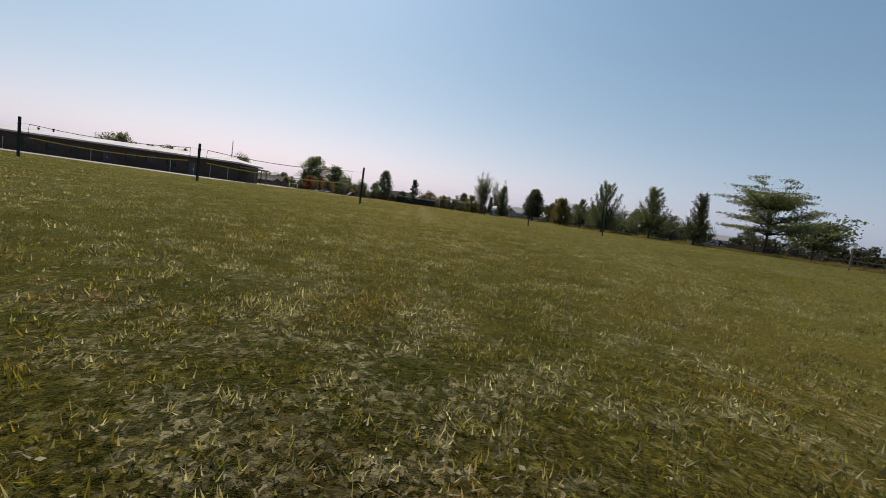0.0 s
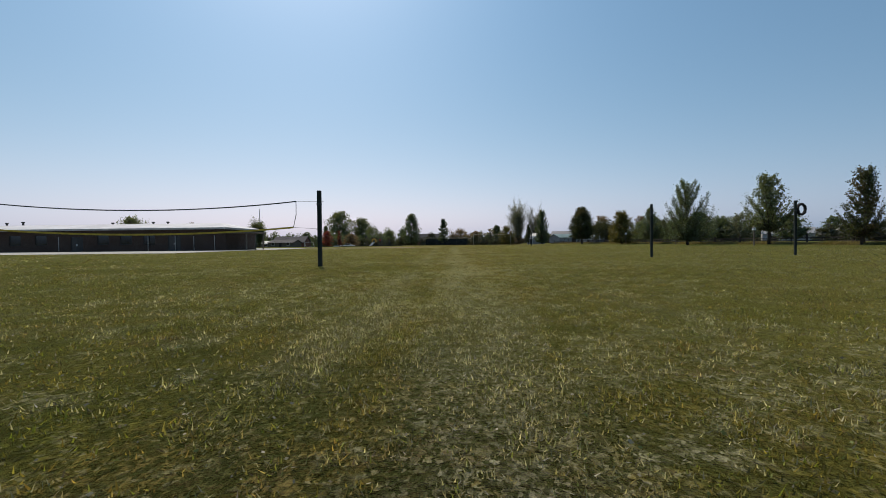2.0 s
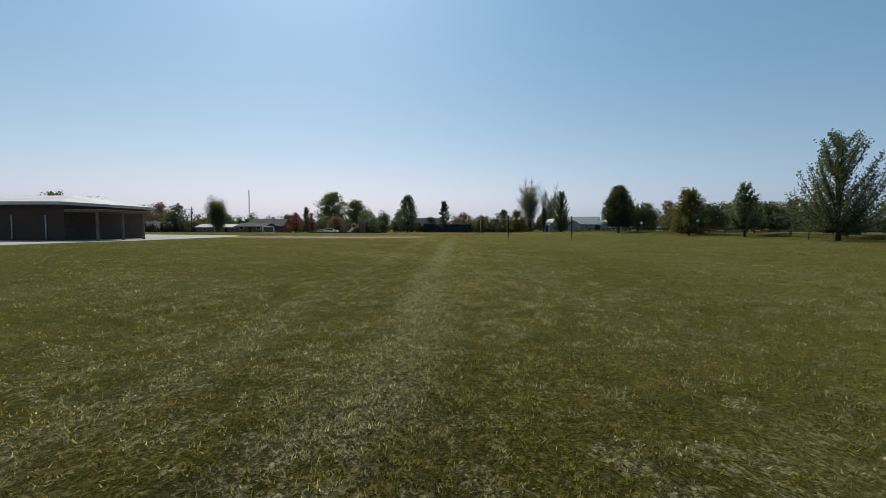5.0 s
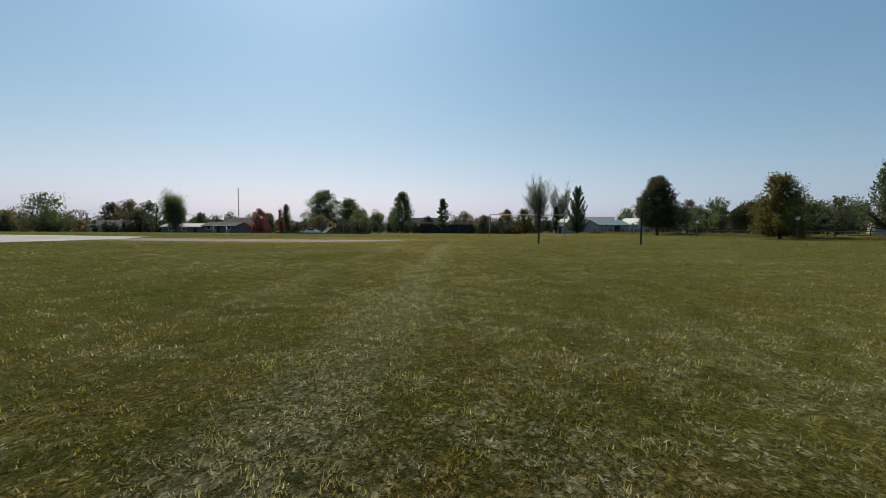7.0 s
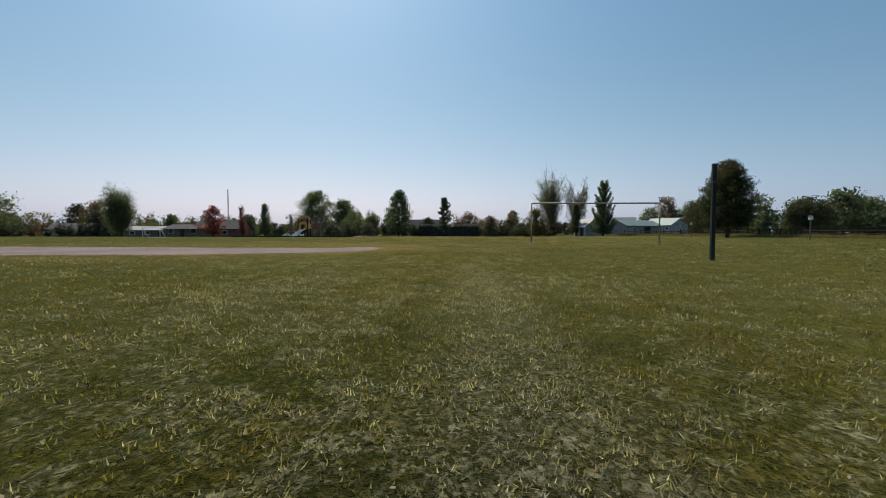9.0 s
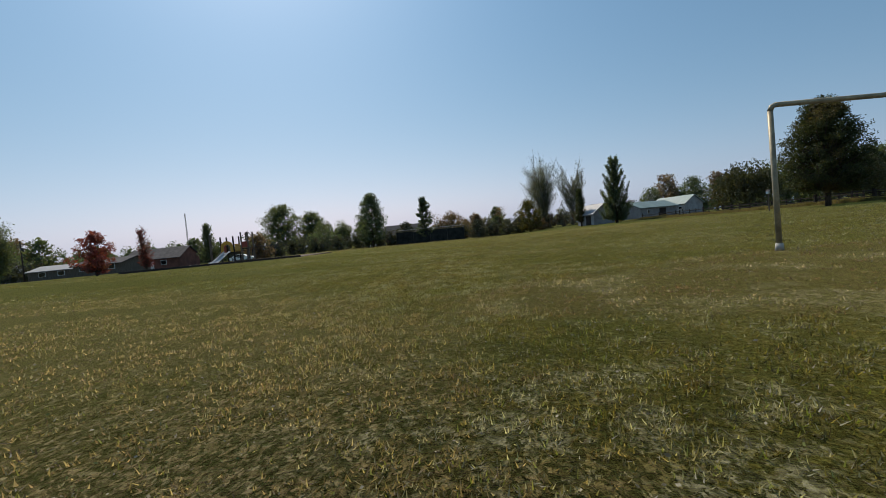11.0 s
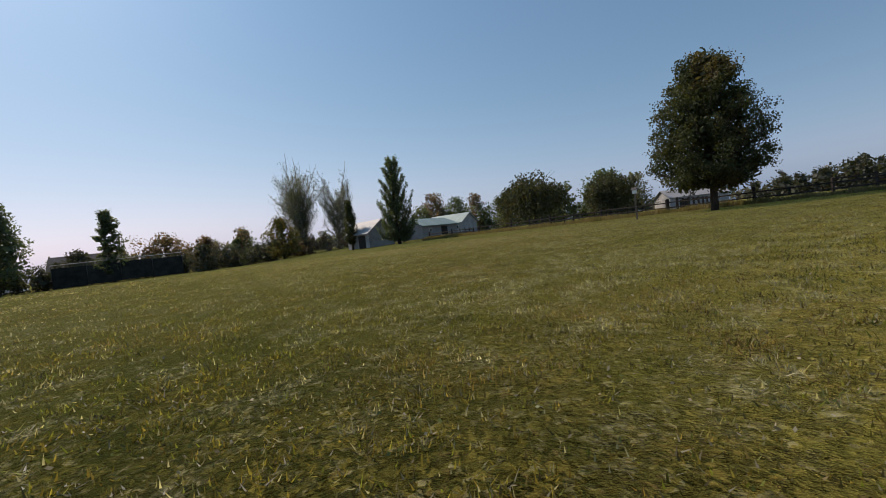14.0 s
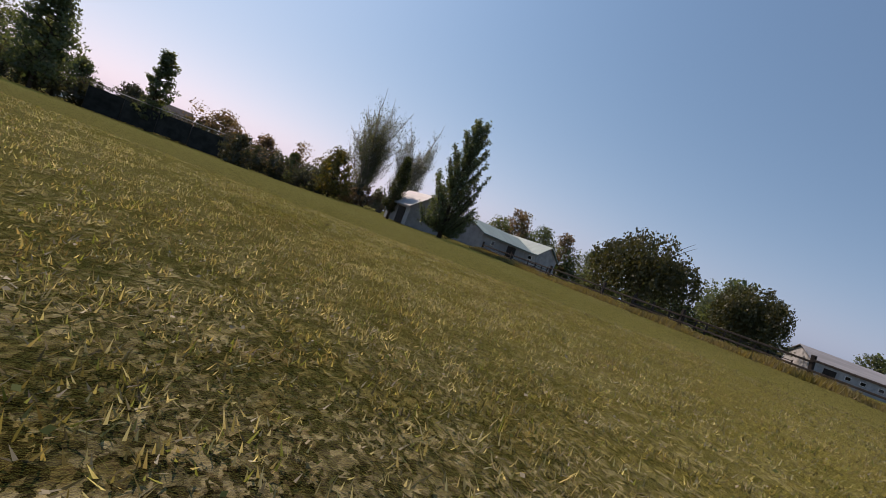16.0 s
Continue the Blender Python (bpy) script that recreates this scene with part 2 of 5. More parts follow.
M = {}
M["litter"] = litter_mat()
M["dry_grass"] = foliage("dry_grass", ((0.16, 0.13, 0.06), (0.29, 0.24, 0.12), (0.13, 0.125, 0.04)), 1.1, 0.45, 0.01)
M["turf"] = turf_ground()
M["blade"] = turf_blade()
M["bark"] = worn("bark", (0.085, 0.068, 0.052), 0.4, 2.0, 0.95, 0, 0.9, 18, 0.1, (3, 3, 0.6))
M["pale_bark"] = worn("pale_bark", (0.25, 0.22, 0.18), 0.35, 2.0, 0.95, 0, 0.7, 18, 0.1, (3, 3, 0.6))
M["green_leaf"] = foliage("green_leaf", ((0.069, 0.090, 0.047), (0.129, 0.154, 0.078), (0.107, 0.116, 0.060)), 1.8, 0.45)
M["dark_leaf"] = foliage("dark_leaf", ((0.055, 0.081, 0.043), (0.114, 0.145, 0.075), (0.095, 0.100, 0.059)), 1.7, 0.42)
M["maple_leaf"] = foliage("maple_leaf", ((0.034, 0.046, 0.02), (0.08, 0.09, 0.034), (0.14, 0.105, 0.045)), 1.6, 0.3, 0.02)
M["grey_leaf"] = foliage("grey_leaf", ((0.097, 0.114, 0.077), (0.170, 0.178, 0.121), (0.121, 0.109, 0.081)), 1.6, 0.45)
M["willow_leaf"] = foliage("willow_leaf", ((0.045, 0.052, 0.02), (0.074, 0.076, 0.03), (0.086, 0.075, 0.031)), 1.5, 0.3)
M["yellow_leaf"] = foliage("yellow_leaf", ((0.073, 0.079, 0.020), (0.134, 0.116, 0.032), (0.183, 0.134, 0.037)), 1.6, 0.4)
M["red_leaf"] = foliage("red_leaf", ((0.134, 0.032, 0.029), (0.268, 0.067, 0.054), (0.101, 0.048, 0.034)), 1.7, 0.4)
M["rust_leaf"] = foliage("rust_leaf", ((0.121, 0.089, 0.063), (0.213, 0.141, 0.093), (0.123, 0.123, 0.066)), 1.6, 0.42)
M["hedge_leaf"] = foliage("hedge_leaf", ((0.042, 0.05, 0.032), (0.08, 0.086, 0.054), (0.086, 0.07, 0.052)), 1.3, 0.3)
M["wind_screen"] = worn("wind_screen", (0.03, 0.033, 0.03), 0.35, 0.8, 0.9, 0, 0.2, 12, 0.1)
# distance haze is put into these leaves: paler and greyer than the near ones
M["hazed_leaf"] = foliage("hazed_leaf", ((0.109, 0.117, 0.101), (0.161, 0.161, 0.127), (0.168, 0.141, 0.116)), 1.5, 0.42)
M["corn_leaf"] = foliage("corn_leaf", ((0.085, 0.067, 0.043), (0.146, 0.116, 0.067), (0.073, 0.073, 0.037)), 1.2, 0.3)
M["weathered_wood"] = worn("weathered_wood", (0.16, 0.135, 0.105), 0.35, 2.5, 0.9, 0, 0.5, 30, 0.15, (4, 4, 0.4))
M["dark_wood"] = worn("dark_wood", (0.05, 0.042, 0.036), 0.35, 2.5, 0.9, 0, 0.5, 30, 0.15, (4, 4, 0.4))
M["green_wood"] = worn("green_wood", (0.03, 0.036, 0.03), 0.4, 1.6, 0.85, 0, 0.5, 26, 0.2, (4, 4, 0.5))
M["white_paint"] = worn("white_paint", (0.84, 0.84, 0.8), 0.12, 3.0, 0.6, 0, 0.1, 30)
M["barn_white"] = worn("barn_white", (0.36, 0.36, 0.355), 0.2, 1.0, 0.7, 0, 0.15, 14)
M["off_white"] = worn("off_white", (0.4, 0.39, 0.37), 0.2, 1.0, 0.7, 0, 0.15, 14)
M["dark_roof"] = worn("dark_roof", (0.075, 0.07, 0.07), 0.3, 1.0, 0.95, 0, 0.4, 9)
M["grey_roof"] = worn("grey_roof", (0.19, 0.19, 0.2), 0.18, 0.5, 0.6, 0.0, 0.2, 6, 0.5, (0.2, 2, 1))
M["pale_roof"] = worn("pale_roof", (0.24, 0.24, 0.24), 0.18, 0.5, 0.6, 0.0, 0.2, 6, 0.5, (0.2, 2, 1))
M["green_roof"] = worn("green_roof", (0.2, 0.27, 0.245), 0.15, 0.5, 0.5, 0.0, 0.2, 6, 0.5, (2, 0.2, 1))
M["school_roof"] = worn("school_roof", (0.46, 0.46, 0.47), 0.14, 0.3, 0.75, 0.0, 0.2, 3, 0.3)
M["red_brick"] = worn("red_brick", (0.2, 0.085, 0.06), 0.3, 0.6, 0.9, 0, 0.3, 12)
M["concrete"] = worn("concrete", (0.42, 0.4, 0.36), 0.15, 0.4, 0.9, 0, 0.3, 8)
M["dark_glass"] = worn("dark_glass", (0.012, 0.014, 0.016), 0.3, 1.0, 0.08, 0, 0.0, 20, 0.7)
M["dark_metal"] = worn("dark_metal", (0.06, 0.06, 0.06), 0.2, 3.0, 0.5, 0.6, 0.1, 30)
M["goal_metal"] = worn("goal_metal", (0.36, 0.31, 0.2), 0.35, 4.0, 0.5, 0.2, 0.15, 30)
M["slide_steel"] = worn("slide_steel", (0.72, 0.73, 0.74), 0.12, 3.0, 0.35, 0.3, 0.05, 30)
M["yellow_plastic"] = worn("yellow_plastic", (0.62, 0.34, 0.04), 0.15, 2.0, 0.45, 0, 0.05, 20)
M["red_plastic"] = worn("red_plastic", (0.3, 0.06, 0.04), 0.15, 2.0, 0.45, 0, 0.05, 20)
M["yellow_web"] = worn("yellow_web", (0.62, 0.42, 0.05), 0.2, 6.0, 0.8, 0, 0.1, 60)
M["cord"] = worn("cord", (0.05, 0.06, 0.055), 0.3, 6.0, 0.9, 0, 0.2, 60)
M["rubber"] = worn("rubber", (0.015, 0.015, 0.016), 0.3, 6.0, 0.8, 0, 0.2, 60)
M["red_clay"] = worn("red_clay", (0.37, 0.25, 0.215), 0.3, 1.6, 0.95, 0, 0.6, 18, 0.1)
M["rim_dirt"] = worn("rim_dirt", (0.235, 0.165, 0.098), 0.35, 1.3, 0.95, 0, 0.8, 14, 0.1)
M["mulch"] = worn("mulch", (0.11, 0.075, 0.05), 0.4, 1.5, 0.95, 0, 1.0, 20)


def brick_wall():
    k = Nodes("brown_brick")
    p = k.n("TexCoord").outputs["Object"]
    sw = k.n("SeparateXYZ")
    k.put(sw.inputs[0], p)
    cm = k.n("CombineXYZ")
    k.put(cm.inputs[0], k.math("ADD", sw.outputs[0], sw.outputs[1]))
    k.put(cm.inputs[1], sw.outputs[2])
    b = k.n("TexBrick")
    k.put(b.inputs["Vector"], cm.outputs[0])
    b.inputs["Scale"].default_value = 1.0
    b.inputs["Brick Width"].default_value, b.inputs["Row Height"].default_value, b.inputs["Mortar Size"].default_value = 0.22, 0.075, 0.006
    k.put(b.inputs["Color1"], (0.055, 0.034, 0.027))
    k.put(b.inputs["Color2"], (0.072, 0.046, 0.035))
    k.put(b.inputs["Mortar"], (0.12, 0.105, 0.09))
    c = k.mix(k.math("MULTIPLY", k.ramp(k.noise(p, 0.5, 4), 0.4, 0.7), 0.5), b.outputs["Color"], (0.055, 0.038, 0.03))
    return k.pbr(c, 0.9, 0, k.bump(b.outputs["Fac"], 0.4, 0.005), 0.2)


def gravel():
    k = Nodes("infield_gravel")
    p = k.pos()
    a, b, d = k.noise(p, 0.35, 4), k.noise(p, 9, 4, 0.7), k.noise(p, 60, 3, 0.7)
    c = k.mix(k.ramp(a, 0.35, 0.65), (0.2, 0.155, 0.14), (0.26, 0.21, 0.19))
    c = k.mix(k.math("MULTIPLY", k.ramp(b, 0.45, 0.7), 0.6), c, (0.31, 0.21, 0.17))
    c = k.mix(k.math("MULTIPLY", k.ramp(d, 0.55, 0.7), 0.7), c, (0.16, 0.13, 0.125))
    return k.pbr(c, 0.95, 0, k.bump(k.math("ADD", d, b), 0.8, 0.03), 0.15)


def playground_paving():
    k = Nodes("worn_asphalt")
    p = k.pos()
    a, b, d = k.noise(p, 0.2, 4), k.noise(p, 3, 5, 0.65), k.noise(p, 50, 3, 0.7)
    c = k.mix(k.ramp(a, 0.35, 0.65), (0.3, 0.285, 0.26), (0.42, 0.4, 0.36))
    c = k.mix(k.math("MULTIPLY", k.ramp(b, 0.5, 0.7), 0.4), c, (0.22, 0.21, 0.2))
    c = k.mix(k.math("MULTIPLY", k.ramp(d, 0.55, 0.7), 0.4), c, (0.16, 0.155, 0.15))
    return k.pbr(c, 0.9, 0, k.bump(d, 0.5, 0.01), 0.2)


M["brick"] = brick_wall()
M["gravel"] = gravel()
M["paving"] = playground_paving()


# ---------------------------------------------------------------- mesh helpers
def mesh_ob(name, verts, faces, mat, parent=None, label="", smooth=False):
    me = bpy.data.meshes.new(name)
    me.from_pydata([tuple(v) for v in verts], [], faces)
    me.materials.append(mat)
    if smooth:
        me.shade_smooth()
    ob = new(name, me)
    if parent is not None:
        ob.parent = parent
    if label:
        ob["label"] = label
    return ob


def part(name, bm, mat, parent=None, label="", smooth=False):
    """Link a bmesh as one mesh object under a thing."""
    me = bpy.data.meshes.new(name)
    bm.to_mesh(me)
    bm.free()
    me.materials.append(mat)
    if smooth:
        me.shade_smooth()
    ob = new(name, me)
    if parent is not None:
        ob.parent = parent
    if label:
        ob["label"] = label
    return ob


def shared(name, me, parent, m=None):
    ob = new(name, me)
    ob.parent = parent
    if m is not None:
        ob.matrix_basis = m
    return ob


def empty(name, x, y, z=0.0, turn=0.0):
    ob = new(name)
    ob.matrix_basis = pose(x, y, z, 0, 0, turn)
    return ob


def box(bm, x0, x1, y0, y1, z0, z1, bevel=0.0, m=None):
    v = [bm.verts.new((x, y, z)) for z in (z0, z1) for y in (y0, y1) for x in (x0, x1)]
    f = [bm.faces.new([v[i] for i in q]) for q in ((0, 2, 3, 1), (4, 5, 7, 6), (0, 1, 5, 4), (2, 6, 7, 3), (0, 4, 6, 2), (1, 3, 7, 5))]
    if bevel:
        es = {e for q in f for e in q.edges}
        made = bmesh.ops.bevel(bm, geom=list(es), offset=bevel, segments=1, affect="EDGES", profile=0.5)
        v = list({w for q in made["faces"] for w in q.verts} | {w for w in v if w.is_valid})
    if m is not None:
        bmesh.ops.transform(bm, matrix=m, verts=[w for w in v if w.is_valid])
    return bm


def boxm(x0, x1, y0, y1, z0, z1, bevel=0.0):
    return box(bmesh.new(), x0, x1, y0, y1, z0, z1, bevel)


def box_mesh(name, dims, mat, bevel=0.0):
    bm = boxm(*dims, bevel)
    me = bpy.data.meshes.new(name)
    bm.to_mesh(me)
    bm.free()
    me.materials.append(mat)
    return me


def tube_data(pts, radii, sides=6, base=0):
    """Rings along a line, for pipes, trunks and limbs."""
    verts, faces = [], []
    pts = [Vector(p) for p in pts]
    for i, p in enumerate(pts):
        d = (pts[min(i + 1, len(pts) - 1)] - pts[max(i - 1, 0)]).normalized()
        a = d.orthogonal().normalized() if abs(d.z) > 0.95 else d.cross(Vector((0, 0, 1))).normalized()
        b = d.cross(a)
        for s in range(sides):
            t = 2 * math.pi * s / sides
            verts.append(p + (a * math.cos(t) + b * math.sin(t)) * radii[i])
    for i in range(len(pts) - 1):
        for s in range(sides):
            n = (s + 1) % sides
            faces.append((base + i * sides + s, base + i * sides + n, base + (i + 1) * sides + n, base + (i + 1) * sides + s))
    faces.append(tuple(base + s for s in range(sides))[::-1])
    faces.append(tuple(base + (len(pts) - 1) * sides + s for s in range(sides)))
    return verts, faces


def tubes(name, runs, mat, parent=None, label="", sides=6):
    verts, faces = [], []
    for pts, radii in runs:
        v, f = tube_data(pts, radii, sides, len(verts))
        verts += v
        faces += f
    return mesh_ob(name, verts, faces, mat, parent, label, True)


def bulk_mesh(name, verts, loops_per, mat):
    """A mesh of many loose polygons, all with the same number of corners."""
    nv = len(verts)
    nf = nv // loops_per
    me = bpy.data.meshes.new(name)
    me.vertices.add(nv)
    me.vertices.foreach_set("co", np.ascontiguousarray(verts, dtype=np.float32).ravel())
    me.loops.add(nv)
    me.loops.foreach_set("vertex_index", np.arange(nv, dtype=np.int32))
    me.polygons.add(nf)
    me.polygons.foreach_set("loop_start", np.arange(0, nv, loops_per, dtype=np.int32))
    me.polygons.foreach_set("loop_total", np.full(nf, loops_per, dtype=np.int32))
    me.update(calc_edges=True)
    me.materials.append(mat)
    return me


def leaf_cards(rng, centres, size, flat=0.0, droop=0.0):
    """One four-cornered leaf spray at each centre, turned at random."""
    n = len(centres)
    a = rng.normal(size=(n, 3))
    a[:, 2] *= 1.0 - flat
    if droop:
        a[:, 2] -= droop * 2
    a /= np.linalg.norm(a, axis=1)[:, None] + 1e-9
    b = rng.normal(size=(n, 3))
    b -= a * (a * b).sum(1)[:, None]
    b /= np.linalg.norm(b, axis=1)[:, None] + 1e-9
    s = size * rng.uniform(0.55, 1.3, size=n)[:, None]
    v = np.empty((n, 4, 3))
    v[:, 0] = centres - a * s * 0.5
    v[:, 1] = centres + b * s * 0.32 - a * s * 0.05
    v[:, 2] = centres + a * s * 0.5
    v[:, 3] = centres - b * s * 0.32 + a * s * 0.08
    return v.reshape(-1, 3)


# ---------------------------------------------------------------- ground
def flat_patch(name, outline, z0, z1, mat, label, category, wobble=0.0, step=0.5, kind="structure"):
    """A slab with a ragged outline."""
    pts = []
    n = len(outline)
    for i in range(n):
        a, b = Vector(outline[i]), Vector(outline[(i + 1) % n])
        k = max(1, int((b - a).length / step))
        for j in range(k):
            p = a.lerp(b, j / k)
            nv = noise.noise_vector(Vector((p.x * 0.9, p.y * 0.9, 3.0))) + 0.6 * noise.noise_vector(Vector((p.x * 2.7, p.y * 2.7, 8.0))) + 0.35 * noise.noise_vector(Vector((p.x * 8.3, p.y * 8.3, 5.0)))
            pts.append((p.x + nv.x * wobble, p.y + nv.y * wobble))
    m = len(pts)
    verts = [(x, y, z0) for x, y in pts] + [(x, y, z1) for x, y in pts]
    faces = [tuple(range(m, 2 * m))] + [(i, (i + 1) % m, m + (i + 1) % m, m + i) for i in range(m)]
    return tagged(mesh_ob(name, verts, faces, mat), label, category, kind=kind)


def ease(v, a, b):
    t = min(1.0, max(0.0, (v - a) / (b - a)))
    return t * t * (3 - 2 * t)


def gz(x, y):
    """Height of the ground: level field that falls away gently past its far end, and a low bank along the east fence."""
    fall = -1.0 * ease(y, 140, 226) * (1 - ease(x, 15, 40)) - 0.3 * ease(y, 200, 300)
    return fall + 0.22 * ease(x, 34.5, 39.5) * (1 - ease(x, 60, 110))


def ground_sheet():
    def stops(lo, hi):
        mid = np.arange(lo, hi + 0.1, 3.0)
        left = lo - np.cumsum(np.geomspace(4, 260, 24))[::-1]
        right = hi + np.cumsum(np.geomspace(4, 260, 24))
        return np.concatenate((left, mid, right))

    xs, ys = stops(-120, 126), stops(-20, 310)
    verts = [(x, y, gz(x, y)) for y in ys for x in xs]
    n = len(xs)
    faces = [(j * n + i, j * n + i + 1, (j + 1) * n + i + 1, (j + 1) * n + i) for j in range(len(ys) - 1) for i in range(n - 1)]
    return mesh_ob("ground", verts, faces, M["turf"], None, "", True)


ground = tagged(ground_sheet(), "mown autumn grass field, green and straw in blotches", "ground", kind="structure")

INFIELD = [(-3.3, 101.4), (-3.5, 103.2), (-3.85, 104.2), (-4.9, 103.5), (-7, 103.0), (-12, 103.3), (-18, 104.0), (-25, 104), (-28, 100.5), (-22, 97.5), (-15, 96.6), (-9, 97.2), (-5.2, 98.8), (-3.7, 100.0)]
RIM = [(x + (-1.2 if x < -13 else 0.16) * 1.0, y + (0.25 if y > 101 else -0.16)) for x, y in INFIELD]
flat_patch("infield_rim", RIM, -0.05, 0.004, M["rim_dirt"], "tan and reddish dirt rim round the infield", "dirt patch", 0.34, 0.2)
flat_patch("infield", INFIELD, -0.05, 0.008, M["gravel"], "bare grey-pink gravel infield of a ball diamond", "dirt patch", 0.26, 0.2)
flat_patch("clay_patch", [(-3.65, 103.2), (-3.9, 104.3), (-4.8, 103.75), (-5.4, 103.4), (-4.6, 102.95)], -0.05, 0.012, M["red_clay"], "bare pinkish clay at the corner of the infield", "dirt patch", 0.3, 0.12)
PAVED = [(-27.5, 64), (-28, 77), (-26.8, 85), (-26.8, 101), (-31, 110), (-50, 116), (-130, 116), (-130, 66), (-70, 63)]
flat_patch("paved_yard", PAVED, -0.1, 0.02, M["paving"], "pale worn asphalt school yard", "pavement", 0.12, 2.0)
flat_patch("play_pad", [(-33, 145.2), (-15.2, 145.2), (-15.2, 157), (-33, 157)], -0.1, 0.03, M["mulch"], "brown mulch bed under the play equipment", "mulch bed", 0.0, 2.0)


def inside(px, py, poly):
    hit = np.zeros(len(px), bool)
    n = len(poly)
    for i in range(n):
        (x0, y0), (x1, y1) = poly[i], poly[(i + 1) % n]
        cond = (y0 > py) != (y1 > py)
        xs = (x1 - x0) * (py - y0) / ((y1 - y0) or 1e-9) + x0
        hit ^= cond & (px < xs)
    return hit


# the lane along which the turf is seen from close by
LANE = [(1, 0), (1.1, 20), (1.4, 40), (1.6, 62), (0.6, 80), (-1, 97), (-1.7, 110), (-1.0, 117), (2.7, 124.7), (8.3, 132.5), (14.4, 140), (17.7, 144.4), (21, 153)]


def patches(rng, p, size):
    """Smooth random values from 0 to 1 over the plan, in cells of that size."""
    table = rng.uniform(0, 1, (256, 256))
    q = p / size
    i = np.floor(q).astype(int)
    f = q - i
    f = f * f * (3 - 2 * f)
    i0, j0, i1, j1 = i[:, 0] % 256, i[:, 1] % 256, (i[:, 0] + 1) % 256, (i[:, 1] + 1) % 256
    low = table[i0, j0] * (1 - f[:, 0]) + table[i1, j0] * f[:, 0]
    high = table[i0, j1] * (1 - f[:, 0]) + table[i1, j1] * f[:, 0]
    return low * (1 - f[:, 1]) + high * f[:, 1]


def turf(rng):
    """Tufts of short mown grass along the lane: each a fan of narrow blades, thickest close by."""
    out = []
    for r0, r1, tufts, blades, length, width, spread in ((0, 1.2, 330, 8, 0.027, 0.0068, 0.022), (1.2, 2.8, 160, 8, 0.028, 0.0086, 0.028), (2.8, 5.0, 84, 8, 0.028, 0.011, 0.042), (5.0, 8.0, 46, 8, 0.029, 0.0145, 0.06), (8.0, 14.0, 18, 8, 0.031, 0.025, 0.1), (14.0, 42.0, 2.4, 8, 0.04, 0.065, 0.3)):
        for i in range(len(LANE) - 1):
            a, b = np.array(LANE[i], float), np.array(LANE[i + 1], float)
            d = b - a
            ln = np.hypot(*d)
            d /= ln
            count = int(tufts * ln * 2 * (r1 - r0))
            t = rng.uniform(0, ln, count)
            r = rng.uniform(r0, r1, count) * rng.choice((-1, 1), count)
            p = a + d * t[:, None] + np.array((d[1], -d[0])) * r[:, None]
            seeded = np.random.default_rng(77)
            lump = 0.45 * patches(seeded, p, 0.16) + 0.35 * patches(seeded, p, 0.45) + 0.2 * patches(seeded, p, 1.7)
            keep = (rng.uniform(0.12, 0.62, count) < lump) & ~inside(p[:, 0], p[:, 1], INFIELD) & (~inside(p[:, 0], p[:, 1], RIM) | (rng.uniform(0, 1, count) < 0.5)) & ~inside(p[:, 0], p[:, 1], PAVED)
            worn_out = ((p[:, 0] - 5.4) / 6.2) ** 2 + ((p[:, 1] - 107.4) / 2.3) ** 2 < 1  # thin before the goal
            keep &= ~worn_out | (rng.uniform(0, 1, count) < 0.45)
            p, lump = p[keep], lump[keep]
            m = len(p)
            grow = np.repeat(rng.uniform(0.6, 1.25, m) * (0.45 + 1.1 * lump), blades)
            q = np.repeat(p, blades, axis=0)
            n = len(q)
            q = q + rng.normal(size=(n, 2)) * spread
            ang = rng.uniform(0, 2 * np.pi, n)
            la = rng.uniform(0, 2 * np.pi, n)
            lean = np.clip(np.abs(np.where(rng.uniform(0, 1, n) < 0.42, rng.normal(0.45, 0.25, n), rng.normal(1.15, 0.25, n))), 0, 1.5)
            ht = length * grow * rng.uniform(0.6, 1.3, n)
            v = np.zeros((n, 3, 3))
            c, s = np.cos(ang) * width * 0.5, np.sin(ang) * width * 0.5
            v[:, 0, 0], v[:, 0, 1] = q[:, 0] - c, q[:, 1] - s
            v[:, 1, 0], v[:, 1, 1] = q[:, 0] + c, q[:, 1] + s
            rise = rng.uniform(-0.002, 0.012, n) * np.minimum(grow, 1.2)
            v[:, :2, 2] = rise[:, None]
            v[:, 2, 0] = q[:, 0] + np.cos(la) * np.sin(lean) * ht
            v[:, 2, 1] = q[:, 1] + np.sin(la) * np.sin(lean) * ht
            v[:, 2, 2] = np.cos(lean) * ht + rise + 0.003
            out.append(v.reshape(-1, 3))
    return np.concatenate(out)


tagged(new("grass", bulk_mesh("grass", turf(np.random.default_rng(5)), 3, M["blade"])), "short mown grass, green mixed with dry straw blades", "grass", kind="stuff")


def litter(rng):
    """Fallen leaves, clover and clippings that lie on the turf."""
    out = []
    for i in range(len(LANE) - 1):
        a, b = np.array(LANE[i], float), np.array(LANE[i + 1], float)
        d = b - a
        ln = np.hypot(*d)
        d /= ln
        for half, dens, size in ((1.8, 40, 0.018), (4.0, 8, 0.022)):
            n = int(dens * ln * 2 * half)
            p = a + d * rng.uniform(0, ln, n)[:, None] + np.array((d[1], -d[0])) * rng.uniform(-half, half, n)[:, None]
            p = p[~inside(p[:, 0], p[:, 1], INFIELD)]
            c = np.column_stack((p, rng.uniform(0.012, 0.035, len(p))))
            out.append(leaf_cards(rng, c, size, 0.75))
    return np.concatenate(out)


tagged(new("leaf_litter", bulk_mesh("leaf_litter", litter(np.random.default_rng(8)), 4, M["litter"])), "dry leaves and clippings scattered on the grass", "leaf litter", kind="stuff")


